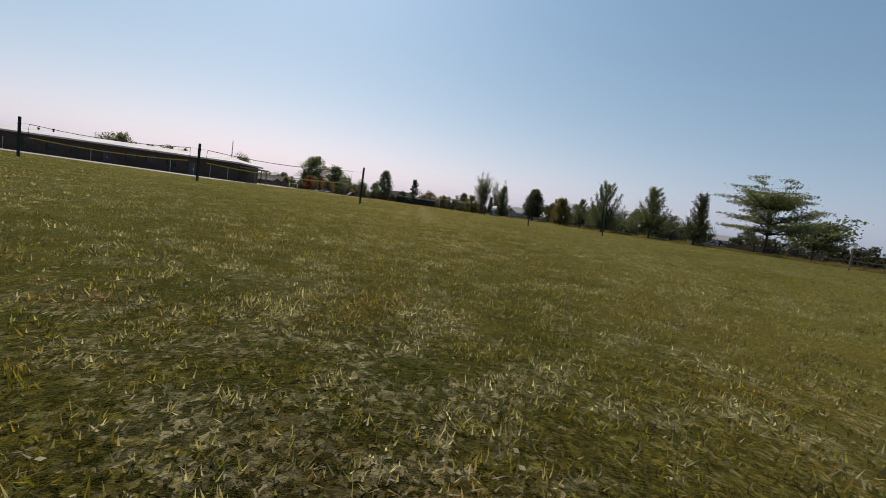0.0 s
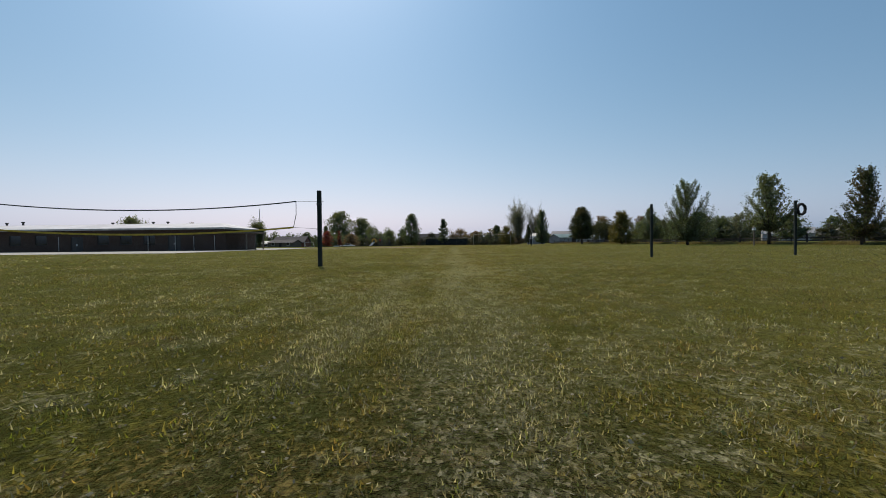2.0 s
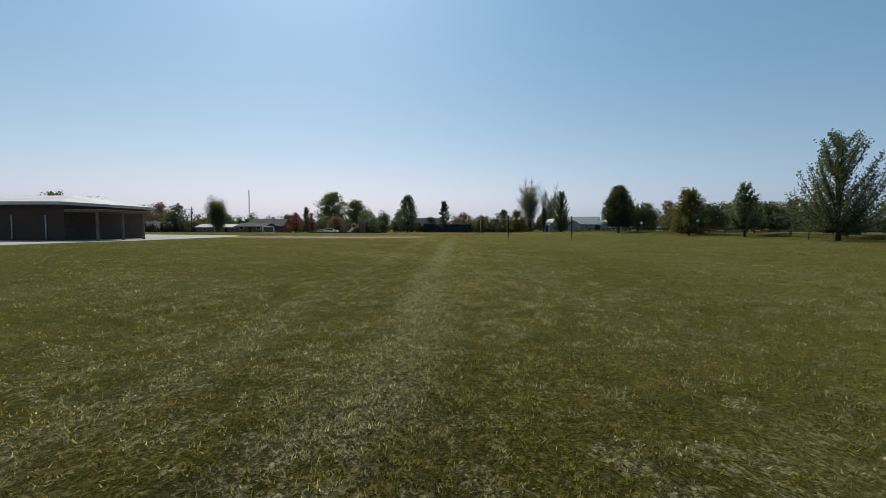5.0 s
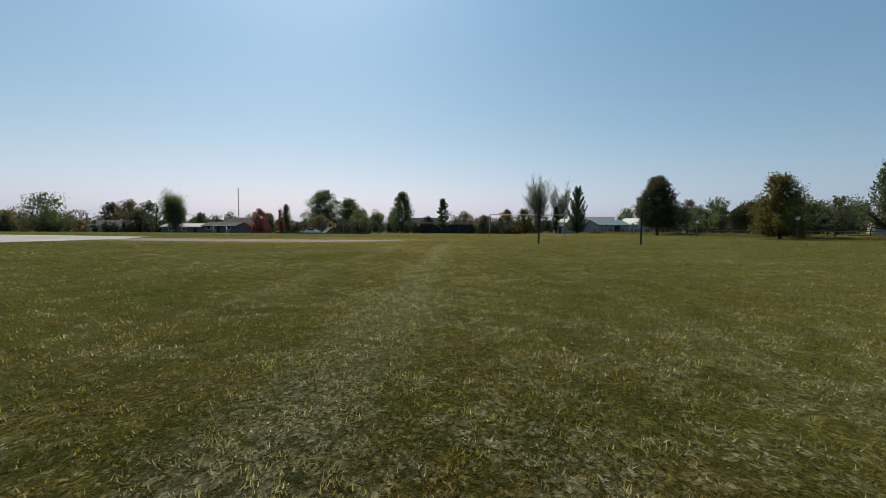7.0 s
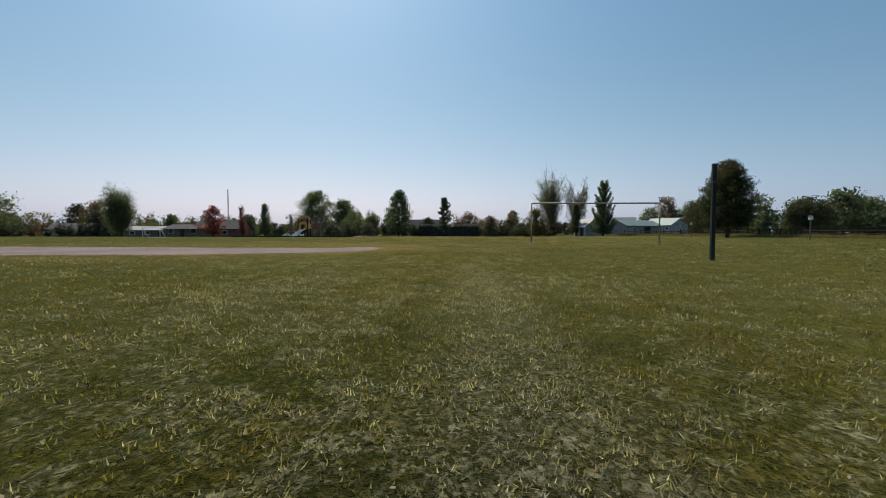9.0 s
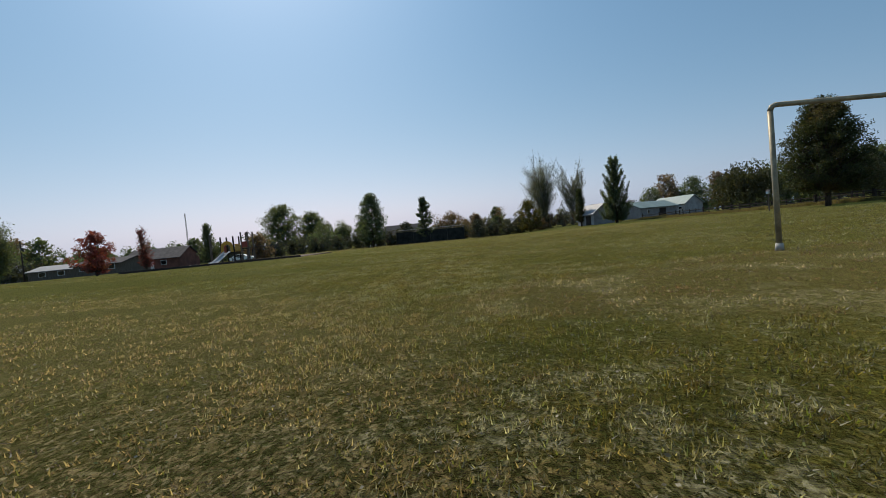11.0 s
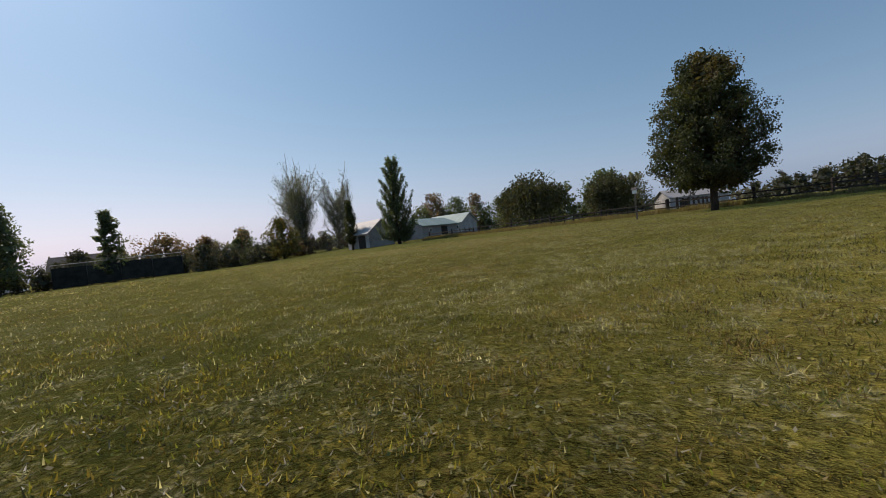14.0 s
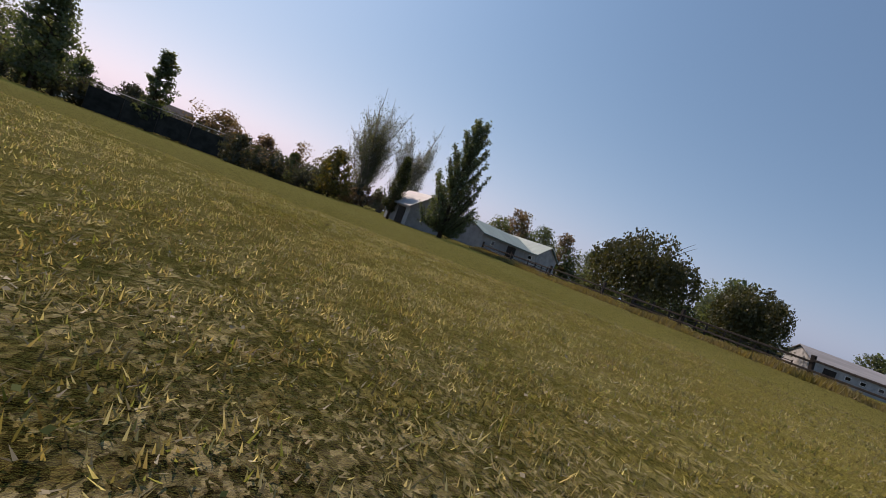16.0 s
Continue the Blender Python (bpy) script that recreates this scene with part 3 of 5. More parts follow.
# ---------------------------------------------------------------- trees
def limb(p0, d, ln, r, rng, rise=0.25, steps=5, wob=0.12):
    """A limb that curves upwards; its points and radii."""
    pts, rad = [Vector(p0)], [r]
    d = Vector(d).normalized()
    for i in range(steps):
        d = (d + Vector((rng.normal() * wob, rng.normal() * wob, rise / steps + rng.normal() * 0.05))).normalized()
        pts.append(pts[-1] + d * ln / steps)
        rad.append(r * (1 - 0.85 * (i + 1) / steps))
    return pts, rad


def along(pts, rng, n, spread, lo=0.2):
    """Places for leaves along a limb."""
    p = np.array([tuple(q) for q in pts])
    t = rng.uniform(lo, 1, n) * (len(p) - 1)
    i = np.minimum(t.astype(int), len(p) - 2)
    f = (t - i)[:, None]
    return p[i] * (1 - f) + p[i + 1] * f + rng.normal(size=(n, 3)) * spread


def tree(x, y, h, wd, style, leaf, seed, label, n=4000, size=0.3, bark="bark", bare=0.16, name="tree", trunk_r=None, category="tree", fan=0.1, peak=0.75, clumps=62, lobes=1.0):
    """A tree with tapered trunk, limbs and a crown of leaf sprays. wd: width of the crown."""
    rng = np.random.default_rng(seed)
    if style in ("round", "cone", "willow"):
        n, size = int(n * 1.3), size * 0.88
    root = empty(name, x, y, gz(x, y))
    h -= gz(x, y)
    tagged(root, label, category)
    r0 = trunk_r or h * 0.018 + 0.05
    runs, pts_all = [], []
    if style in ("round", "cone", "feather"):
        plume = style == "feather"
        tall = {"round": 0.78, "cone": 0.96, "feather": 0.93}[style]
        runs.append(limb((0, 0, 0), (0, 0, 1), h * tall, r0, rng, 0.0, 7, 0.025))
        tr = runs[0][0]
        limbs = 70 if plume else 44 if style == "cone" else clumps
        if plume:
            n, size = int(n * 2.6), size * 0.74
        per = n // limbs
        for i in range(limbs):
            t = (i + rng.uniform()) / limbs  # height of the limb's tip within the crown
            a = i * 2.399 + rng.normal() * 0.3
            if style == "round":
                prof = math.sin(math.pi * min(1.0, (t * 0.84 + 0.13)) ** peak) ** 0.6
                slope = 0.7
            elif style == "cone":
                prof = math.sin((1 - t) ** 0.8 * math.pi * 0.6)
                slope = 0.35
            else:
                prof = (0.35 + 0.65 * math.sin(math.pi * (0.25 + 0.75 * t))) * (1 - 0.35 * t)
                slope = 1.4 + 0.6 * fan
            lobe = 1 + lobes * (0.4 if plume else 1.0) * (0.13 * math.sin(a * 2 + seed) + 0.1 * math.sin(a * 3 + seed * 2.3 + t * 5))
            far = max(0.04 * wd, wd / 2 * prof * lobe * (rng.uniform(0.6, 1.08) if plume else rng.uniform(0.5, 1.1) if style == "cone" else rng.uniform(0.84, 1.03)))
            zt = h * (bare + (1 - bare) * t) * (1.0 if plume else 0.985)
            zs = min(zt - 0.03 * h, max(h * bare * 0.8, zt - far * slope * rng.uniform(0.8, 1.2)))
            zs = max(0.3, zs)
            at = min(6.99, zs / (h * tall) * 7)
            s = tr[int(at)].lerp(tr[int(at) + 1], at - int(at))
            tip = Vector((math.cos(a) * far, math.sin(a) * far, zt))
            bend = rng.normal(size=3) * 0.05 * far
            pts = [s + Vector(((tip.x - s.x) * f ** 0.9, (tip.y - s.y) * f ** 0.9, (tip.z - s.z) * f ** 1.25)) + Vector(bend) * math.sin(math.pi * f) for f in (0, 0.2, 0.4, 0.6, 0.8, 1.0)]
            runs.append((pts, [r0 * 0.34 * (1 - 0.85 * f / 5) for f in range(6)]))
            if plume:
                # leaves keep close to the shoots, so that their tips stand out
                line = along(pts, rng, per // 2, size * 0.4 + wd * 0.008, 0.15)
                pts_all.append(line)
                for j in range(4):
                    b = pts[1 + j]
                    out = Vector((math.cos(a + rng.normal() * 0.8), math.sin(a + rng.normal() * 0.8), 0.9 + fan))
                    p2, q2 = limb(b, out, max(0.5, far * 0.42), r0 * 0.1, rng, 0.5, 3, 0.08)
                    runs.append((p2, q2))
                    pts_all.append(along(p2, rng, per // 8, size * 0.4 + wd * 0.007, 0.0))
                continue
            for j in range(5):
                f = rng.uniform(0.35, 1.0) if j else 0.97
                b = s.lerp(tip, f) + Vector(rng.normal(size=3) * wd * 0.025)
                spread = wd * rng.uniform(0.034, 0.054) * (60 / limbs) ** 0.3
                g = np.clip(rng.normal(size=(per // 5, 3)), -1.6, 1.6) * spread * np.array((1.1, 1.1, 0.75))
                pts_all.append(np.maximum(np.array(tuple(b)) + g, (-99, -99, 0.08)))
        if plume:
            pts_all.append(along(tr, rng, n // 14, wd * 0.06, 0.35))
            m = n // 9  # the close-leaved lower crown
            g = rng.normal(size=(m, 3)) * np.array((0.15 * wd, 0.15 * wd, 0.13 * h)) + np.array((0, 0, h * (bare + 0.26)))
            pts_all.append(g[(g[:, 2] > h * bare * 0.6) & (np.hypot(g[:, 0], g[:, 1]) < wd * 0.36)])
        else:
            m = max(200, n // 8)
            u = np.concatenate(pts_all)
            core = u[rng.integers(0, len(u), m)] * np.array((0.72, 0.72, 0.97)) + rng.normal(size=(m, 3)) * wd * 0.03
    elif style == "poplar":
        runs.append(limb((0, 0, 0), (0, 0, 1), h * 0.45, r0, rng, 0.0, 4, 0.04))
        tr = runs[0][0]
        m = 46
        n, size = int(n * 2.6), size * 0.62
        for i in range(m):
            s = tr[1 + i % 4]
            a = i * 2.4
            out = rng.uniform(0.1, 1.0) ** 0.7
            pts, rad = limb(s, (math.cos(a) * out, math.sin(a) * out, 1.0), h * rng.uniform(0.34, 0.7) * (1.1 - 0.25 * out), r0 * 0.35, rng, 0.5, 6)
            wide = wd * 0.5
            pts = [Vector((max(-wide, min(wide, q.x)), max(-wide, min(wide, q.y)), q.z)) for q in pts]
            runs.append((pts, rad))
            pts_all.append(along(pts[:6], rng, n // m * 2 // 3, size * 0.8 + wd * 0.03, 0.1))
            for j in range(4):
                p2, q2 = limb(pts[1 + j], (rng.normal() * 0.45, rng.normal() * 0.45, 1.0), h * 0.16, r0 * 0.1, rng, 0.2, 3)
                runs.append((p2, q2))
                pts_all.append(along(p2[:3], rng, n // m // 12, size * 0.8 + wd * 0.02, 0.0))
    elif style == "spread":
        runs.append(limb((0, 0, 0), (0.04, 0, 1), h * 0.5, r0, rng, 0.0, 4, 0.04))
        tr = runs[0][0]
        m = 30
        for i in range(m):
            t = i / m
            s = tr[4] if t > 0.45 else tr[2 + i % 2]
            a = i * 2.4
            up = 0.25 + 1.1 * t
            reach = wd * 0.4 * rng.uniform(0.5, 1.05) * (1.0 - 0.3 * max(0, t - 0.6))
            pts, rad = limb(s, (math.cos(a), math.sin(a), up), reach, r0 * 0.42, rng, -0.25, 6)
            pts = [Vector((q.x, q.y, min(q.z, h * 0.97))) for q in pts]
            runs.append((pts, rad))
            for j in range(5):
                q = pts[2 + j % 5]
                p2, r2 = limb(q, (math.cos(a + rng.normal() * 1.2), math.sin(a + rng.normal() * 1.2), 0.12), wd * 0.12, r0 * 0.12, rng, 0.0, 3)
                runs.append((p2, r2))
                z = along(p2, rng, n // (m * 5), size, 0.0)
                c = np.array(tuple(p2[2]))
                z = c + (z - c) * np.array((1.7, 1.7, 0.5))
                pts_all.append(z)
    elif style == "willow":
        runs.append(limb((0, 0, 0), (0, 0, 1), h * 0.55, r0, rng, 0.0, 4, 0.04))
        tr = runs[0][0]
        k = 420
        n = int(n * 1.25)
        domes = [(0.0, 0.0, 0.33, 1.0)] + [(0.26 * math.cos(seed + g * 1.5), 0.26 * math.sin(seed + g * 1.5), rng.uniform(0.2, 0.3), rng.uniform(0.68, 0.92)) for g in range(5)]
        pick = rng.integers(0, len(domes), k)
        dome = np.array(domes)[pick]
        u = rng.uniform(0, 2 * np.pi, k)
        q = np.sqrt(rng.uniform(0.0, 1, k))
        xs, ys = (dome[:, 0] + np.cos(u) * q * dome[:, 2]) * wd, (dome[:, 1] + np.sin(u) * q * dome[:, 2]) * wd
        zs = h * dome[:, 3] * (0.62 + 0.38 * np.sqrt(np.maximum(0, 1 - q ** 2))) * rng.uniform(0.93, 1.02, k)
        for i in range(14):
            a = i * 2.4
            runs.append(limb(tr[2 + i % 3], (math.cos(a), math.sin(a), 0.8), wd * 0.45, r0 * 0.4, rng, -0.1))
        per = n // k
        for i in range(k):
            drop = rng.uniform(0.3, 0.95) * zs[i]
            zz = zs[i] - rng.uniform(0, 1, per) ** 1.2 * drop
            pts_all.append(np.stack((xs[i] + rng.normal(size=per) * 0.22, ys[i] + rng.normal(size=per) * 0.22, zz), 1))
    tubes("trunk", runs, M[bark], root, sides=5)
    pts = np.concatenate(pts_all)
    droop = 0.9 if style == "willow" else 0.0
    cards = leaf_cards(rng, pts, size, 0.5 if style == "spread" else 0.0, droop)
    if style in ("round", "cone"):
        # larger sprays deep inside give the crown its mass
        cards = np.concatenate((cards, leaf_cards(rng, core, size * 2.4)))
    crown = new("crown", bulk_mesh("crown", cards, 4, M[leaf]))
    crown.parent = root
    return root


def hedge(name, line, h, thick, leaf, seed, label, per=55, size=0.4, rag=0.5, category="hedge", kind="stuff"):
    """A belt of shrubs or trees along a line: crowns of many clumps side by side, with an uneven top."""
    rng = np.random.default_rng(seed)
    per, size = per * 1.7, size * 0.98
    out = []
    for (x0, y0), (x1, y1) in zip(line[:-1], line[1:]):
        ln = math.hypot(x1 - x0, y1 - y0)
        nx, ny = -(y1 - y0) / ln, (x1 - x0) / ln
        k = max(2, int(ln / (h * 0.42)))
        s = (np.arange(k) + rng.uniform(-0.5, 1.5, k)) * ln / k
        hh = h * (1.04 - rag * 0.75 * rng.uniform(0, 1, k) ** 1.2)
        ww = hh * rng.uniform(0.28, 0.5, k)
        off = rng.normal(size=k) * thick * 0.25
        m = 14
        t = rng.beta(1.3, 1.3, (k, m))
        a = rng.uniform(0, 6.28, (k, m))
        q = rng.uniform(0.2, 1, (k, m)) * np.sin(np.pi * np.clip(t * 0.8 + 0.16, 0, 1)) ** 0.7
        cr = hh[:, None] * rng.uniform(0.1, 0.19, (k, m))
        cs = s[:, None] + np.cos(a) * q * ww[:, None]
        co = off[:, None] + np.sin(a) * q * ww[:, None]
        cz = np.clip(t * hh[:, None], cr * 0.4, hh[:, None] - cr * 0.8)
        n = int(ln * per)
        w = (cr ** 2 / (cr ** 2).sum()).ravel()
        pick = rng.choice(k * m, n, p=w)
        g = rng.normal(size=(n, 3))
        g /= np.linalg.norm(g, axis=1)[:, None]
        g *= (rng.uniform(0.1, 1.15, n) ** 0.6)[:, None] * cr.ravel()[pick][:, None]
        ps, po, pz = cs.ravel()[pick] + g[:, 0], co.ravel()[pick] + g[:, 1], cz.ravel()[pick] + g[:, 2]
        low = rng.uniform(0, 1, n) < (0.6 if rag < 0.2 else 0.25)  # undergrowth; a clipped hedge is close-grown to its top
        pz = np.where(low, rng.uniform(0, 0.95 if rag < 0.2 else 0.4, n) * h, pz)
        ps = np.where(low, rng.uniform(0, ln, n), ps)
        px, py = x0 + (x1 - x0) * ps / ln + nx * po, y0 + (y1 - y0) * ps / ln + ny * po
        base = np.array([gz(u, v) for u, v in zip(px, py)])
        pts = np.stack((px, py, np.maximum(pz, 0.05) + base), 1)
        out.append(leaf_cards(rng, pts, size))
        # larger sprays deep inside
        m = max(40, n // 5)
        w = rng.choice(k * 14, m, p=w)
        cx, cy = x0 + (x1 - x0) * cs.ravel()[w] / ln + nx * co.ravel()[w], y0 + (y1 - y0) * cs.ravel()[w] / ln + ny * co.ravel()[w]
        f = rng.uniform(0.25, 0.95, m) ** 0.7
        cz2 = np.array([gz(u, v) for u, v in zip(cx, cy)]) + cz.ravel()[w] * f + h * 0.04
        core = np.stack((cx, cy, cz2), 1) + rng.normal(size=(m, 3)) * (cr.ravel()[w] * 0.4)[:, None]
        out.append(leaf_cards(rng, core, size * 2.6))
    return tagged(new(name, bulk_mesh(name, np.concatenate(out), 4, M[leaf])), label, category, kind=kind)


# the row of young trees along the east fence
tree(41.8, 54.2, 9.9, 13.6, "spread", "green_leaf", 11, "spreading flat-topped green tree with layered limbs", 20000, 0.21, bare=0.3, trunk_r=0.24)
tree(50, 56.5, 6.2, 10, "spread", "dark_leaf", 12, "low wide dark green tree beside the spreading tree", 5000, 0.32)
tree(38.6, 63, 7.4, 4.3, "feather", "maple_leaf", 13, "slim young tree with rising yellow-green limbs", 2400, 0.25, bare=0.14)
tree(38.4, 74.8, 8.6, 7.0, "feather", "green_leaf", 14, "young green tree with tiered rising limbs", 3800, 0.27, bare=0.24, fan=-0.3)
tree(36.2, 89, 10.1, 10.0, "feather", "dark_leaf", 15, "dark vase-shaped young tree with bare limb tips", 7500, 0.24, bare=0.1, fan=0.75)
tree(37, 103.5, 6.8, 4.8, "feather", "dark_leaf", 16, "small thin dark tree by the fence", 3000, 0.24, bare=0.2)
tree(35.8, 114.4, 7.2, 5.8, "round", "yellow_leaf", 17, "rounded green tree turning yellow", 9000, 0.2, bare=0.08, peak=0.6, lobes=0.6)
tree(35.8, 143.9, 10.4, 7.2, "round", "maple_leaf", 18, "large dense dark maple with yellowing edges", 36000, 0.17, bare=0.19, trunk_r=0.27, name="maple_tree", peak=0.62, clumps=150, lobes=0.25)

# beyond the east fence
tree(54.9, 181, 9.3, 11.5, "willow", "willow_leaf", 21, "wide drooping willow, dull green", 7500, 0.4, name="willow_tree", category="willow")
tree(77, 183.6, 9.0, 10.5, "willow", "willow_leaf", 22, "tall drooping willow, yellow-green", 7500, 0.42, name="willow_tree", category="willow")
tree(100, 202, 12, 13, "round", "dark_leaf", 26, "dark broad tree on the farm", 3200, 0.55)
tree(116, 214, 11, 14, "round", "dark_leaf", 27, "dark broad tree on the farm", 3200, 0.55)
tree(90, 140, 7.5, 8, "round", "dark_leaf", 28, "dark rounded tree past the paddock", 2600, 0.45)
tree(76, 249, 14.2, 10, "round", "rust_leaf", 31, "airy brownish tree behind the barns", 2600, 0.5, clumps=40)
tree(88, 254, 13.2, 11, "round", "dark_leaf", 32, "dark rounded tree behind the barns", 2600, 0.5, bare=0.05)
tree(100, 260, 14.6, 9, "round", "rust_leaf", 33, "airy brownish tree behind the barns", 2400, 0.5, clumps=36)
tree(110, 258, 12.5, 9, "round", "dark_leaf", 34, "dark rounded tree behind the barns", 2200, 0.5, bare=0.05)
tree(66, 240, 9.5, 9, "round", "green_leaf", 37, "green rounded tree behind the barns", 2200, 0.45, bare=0.05)
tree(84, 222, 9.5, 9, "round", "green_leaf", 38, "green tree between the barn and the willows", 2000, 0.45, bare=0.05)
tree(112, 232, 11.5, 12, "round", "green_leaf", 39, "broad green tree on the farm", 2400, 0.5, bare=0.05)
tree(119, 207, 11.8, 10, "round", "grey_leaf", 40, "broad grey-green tree behind the long white barn", 2600, 0.5, bare=0.1)
tree(150, 235, 12, 12, "round", "green_leaf", 35, "broad green tree on the farm", 2500, 0.6)
tree(154, 203, 10, 10, "round", "dark_leaf", 36, "dark tree behind the white barn", 2500, 0.55)

# along the far end of the field
tree(33.1, 187, 12.8, 6.8, "feather", "dark_leaf", 41, "slender dark upright tree at the field corner", 7600, 0.32, bare=0.06, fan=0.6)
tree(29.6, 197.5, 7.8, 3.4, "feather", "maple_leaf", 42, "thin young tree with sparse leaves", 2500, 0.3)
tree(31.0, 237, 23.5, 14.5, "poplar", "grey_leaf", 43, "tall grey-green poplar with bare upright twigs", 9500, 0.42, "pale_bark")
tree(37.8, 230, 19, 6, "poplar", "grey_leaf", 44, "narrow sparse grey-green poplar", 4200, 0.4, "pale_bark")
tree(24.4, 227, 8.6, 7.5, "round", "yellow_leaf", 45, "bushy tree with yellow leaves", 3000, 0.4, bare=0.1)
tree(29, 334, 13, 11, "cone", "dark_leaf", 46, "far dark pointed conifer past the field", 1800, 0.8, name="conifer_tree", category="conifer")
tree(-5.4, 228, 12.4, 5.6, "cone", "dark_leaf", 47, "dark upright tree at the field end", 3200, 0.42)
tree(-20.9, 228, 14.6, 11.5, "cone", "dark_leaf", 48, "tall green tree with a pointed crown", 4500, 0.5)
tree(-38.6, 268, 10.5, 8.5, "willow", "green_leaf", 49, "drooping tree behind the field end", 3600, 0.55, name="willow_tree", category="willow")
tree(-29.5, 262, 9, 7, "round", "dark_leaf", 50, "dark rounded tree behind the field end", 2200, 0.5)
tree(-54, 300, 14, 10, "willow", "green_leaf", 51, "sparse drooping tree far behind the field", 2200, 0.6, name="willow_tree", category="willow")
tree(-80, 320, 23, 22, "round", "green_leaf", 52, "very large broad old tree far behind the field", 6500, 0.8, bare=0.2, clumps=40)
tree(-66, 324, 19, 15, "round", "green_leaf", 53, "large old tree far behind the field", 4000, 0.8, bare=0.25, clumps=40)
tree(2.5, 243, 7.8, 9, "round", "rust_leaf", 54, "rounded brownish shrub tree", 2400, 0.45, bare=0.05)
tree(10.5, 246, 7, 7, "round", "rust_leaf", 55, "rounded brownish shrub tree", 2000, 0.45, bare=0.05)
tree(17, 240, 5.4, 5, "cone", "dark_leaf", 56, "small dark pointed shrub tree", 1500, 0.4)
tree(-12, 238, 6, 6, "round", "hedge_leaf", 57, "dark rounded shrub tree", 1800, 0.45, bare=0.05)
tree(8.9, 221, 4.2, 5, "round", "hedge_leaf", 58, "dark rounded bush at the field edge", 1600, 0.35, bare=0.0, category="bush", name="bush")

# west and north-west
tree(-65.6, 165.2, 9.4, 13, "poplar", "green_leaf", 61, "bushy green tree with several rising crowns by the yard", 9000, 0.42)
tree(-34.5, 151.3, 4.7, 1.7, "feather", "red_leaf", 62, "thin young tree with red autumn leaves", 700, 0.2, bare=0.12)
tree(-37.2, 147.6, 4.6, 3.6, "round", "red_leaf", 63, "small rounded tree with red autumn leaves by the play area", 2600, 0.2, bare=0.12, clumps=34)
tree(-53.6, 200.5, 8.4, 5.2, "feather", "green_leaf", 64, "green young tree by the play area", 2400, 0.36, bare=0.15)
tree(-44, 204, 5.2, 7, "round", "rust_leaf", 65, "rounded rust-coloured bush by the houses", 2200, 0.4, bare=0.05, category="bush", name="bush")
tree(-146, 214, 12.6, 19, "round", "dark_leaf", 67, "broad airy tree far past the school", 2600, 0.55, bare=0.22, trunk_r=0.3, clumps=24, lobes=0.5)
tree(-136, 240, 12.5, 12, "round", "rust_leaf", 68, "dark reddish tree far past the school", 2600, 0.6, bare=0.05)
tree(-147, 244, 11.5, 12, "round", "hedge_leaf", 69, "dark tree far past the school", 2600, 0.6, bare=0.05)
tree(-126, 238, 11.5, 12, "round", "dark_leaf", 70, "dark green tree far past the school", 2600, 0.6, bare=0.05)
tree(-170, 240, 8, 13, "round", "hedge_leaf", 71, "dark tree far past the school", 2000, 0.6, bare=0.05)
tree(-186, 236, 7.5, 12, "round", "dark_leaf", 72, "dark tree far past the school", 2000, 0.6, bare=0.05)
tree(-98, 150, 10, 9, "round", "green_leaf", 73, "green tree behind the school", 2200, 0.45)
tree(-70, 224, 6.5, 6, "round", "dark_leaf", 74, "dark tree by the houses", 1800, 0.45)
tree(-92, 218, 6.2, 7, "round", "dark_leaf", 75, "dark tree by the houses", 1800, 0.45)
tree(-105, 205, 6.5, 8, "round", "hedge_leaf", 76, "dark tree by the houses", 1800, 0.45)

hedge("treeline", [(-6, 240), (6, 241), (18, 240)], 8.8, 5.0, "rust_leaf", 21, "brown and green shrubs along the field end", 90, 0.36, 0.3, "tree line")
hedge("treeline", [(72, 250), (90, 254), (114, 260)], 11.5, 5.0, "dark_leaf", 27, "dark trees behind the barns", 70, 0.5, 0.3, "tree line")
hedge("treeline", [(-64, 246), (-50, 250), (-32, 246)], 8.0, 5.0, "dark_leaf", 22, "dark trees behind the field end", 80, 0.42, 0.3, "tree line")
hedge("treeline", [(-130, 226), (-104, 232), (-80, 236), (-60, 240)], 8.6, 6.0, "dark_leaf", 23, "dark trees behind the houses", 60, 0.5, 0.45, "tree line")
hedge("treeline", [(-200, 232), (-160, 246), (-118, 246)], 11.5, 7.0, "rust_leaf", 24, "dark reddish trees past the school", 55, 0.6, 0.35, "tree line")
hedge("hedge", [(-64, 232), (-40, 231), (-10, 231)], 4.9, 2.6, "hedge_leaf", 3, "dark hedge along the field end", 130, 0.34, 0.16)
hedge("hedge", [(-10, 232), (14, 232), (30, 231)], 5.0, 3.2, "hedge_leaf", 4, "dark brushy hedge along the field end", 130, 0.34, 0.18)
hedge("hedge", [(14, 236), (26, 236)], 2.6, 3.0, "green_leaf", 5, "green shrubs under the poplars", 80, 0.34)
hedge("hedge", [(26, 230), (37, 226)], 5.0, 3.0, "rust_leaf", 6, "brown brush under the poplars", 110, 0.34)
hedge("hedge", [(-120, 204), (-96, 204)], 4.5, 5.0, "hedge_leaf", 7, "dark shrubbery by the houses", 60, 0.5)
hedge("treeline", [(132, 40), (128, 110), (126, 176)], 5.0, 5.0, "hedge_leaf", 8, "dark tree line along the far paddock", 45, 0.6, 0.25, "tree line")
hedge("treeline", [(190, 10), (175, 120), (160, 180)], 8.5, 8.0, "hedge_leaf", 9, "dark tree line past the paddock", 30, 0.9, 0.5, "tree line")
hedge("treeline", [(-30, 290), (0, 300), (40, 330), (80, 340)], 9.5, 7.0, "hazed_leaf", 10, "hazy tree line past the field end", 60, 0.8, 0.6, "tree line")
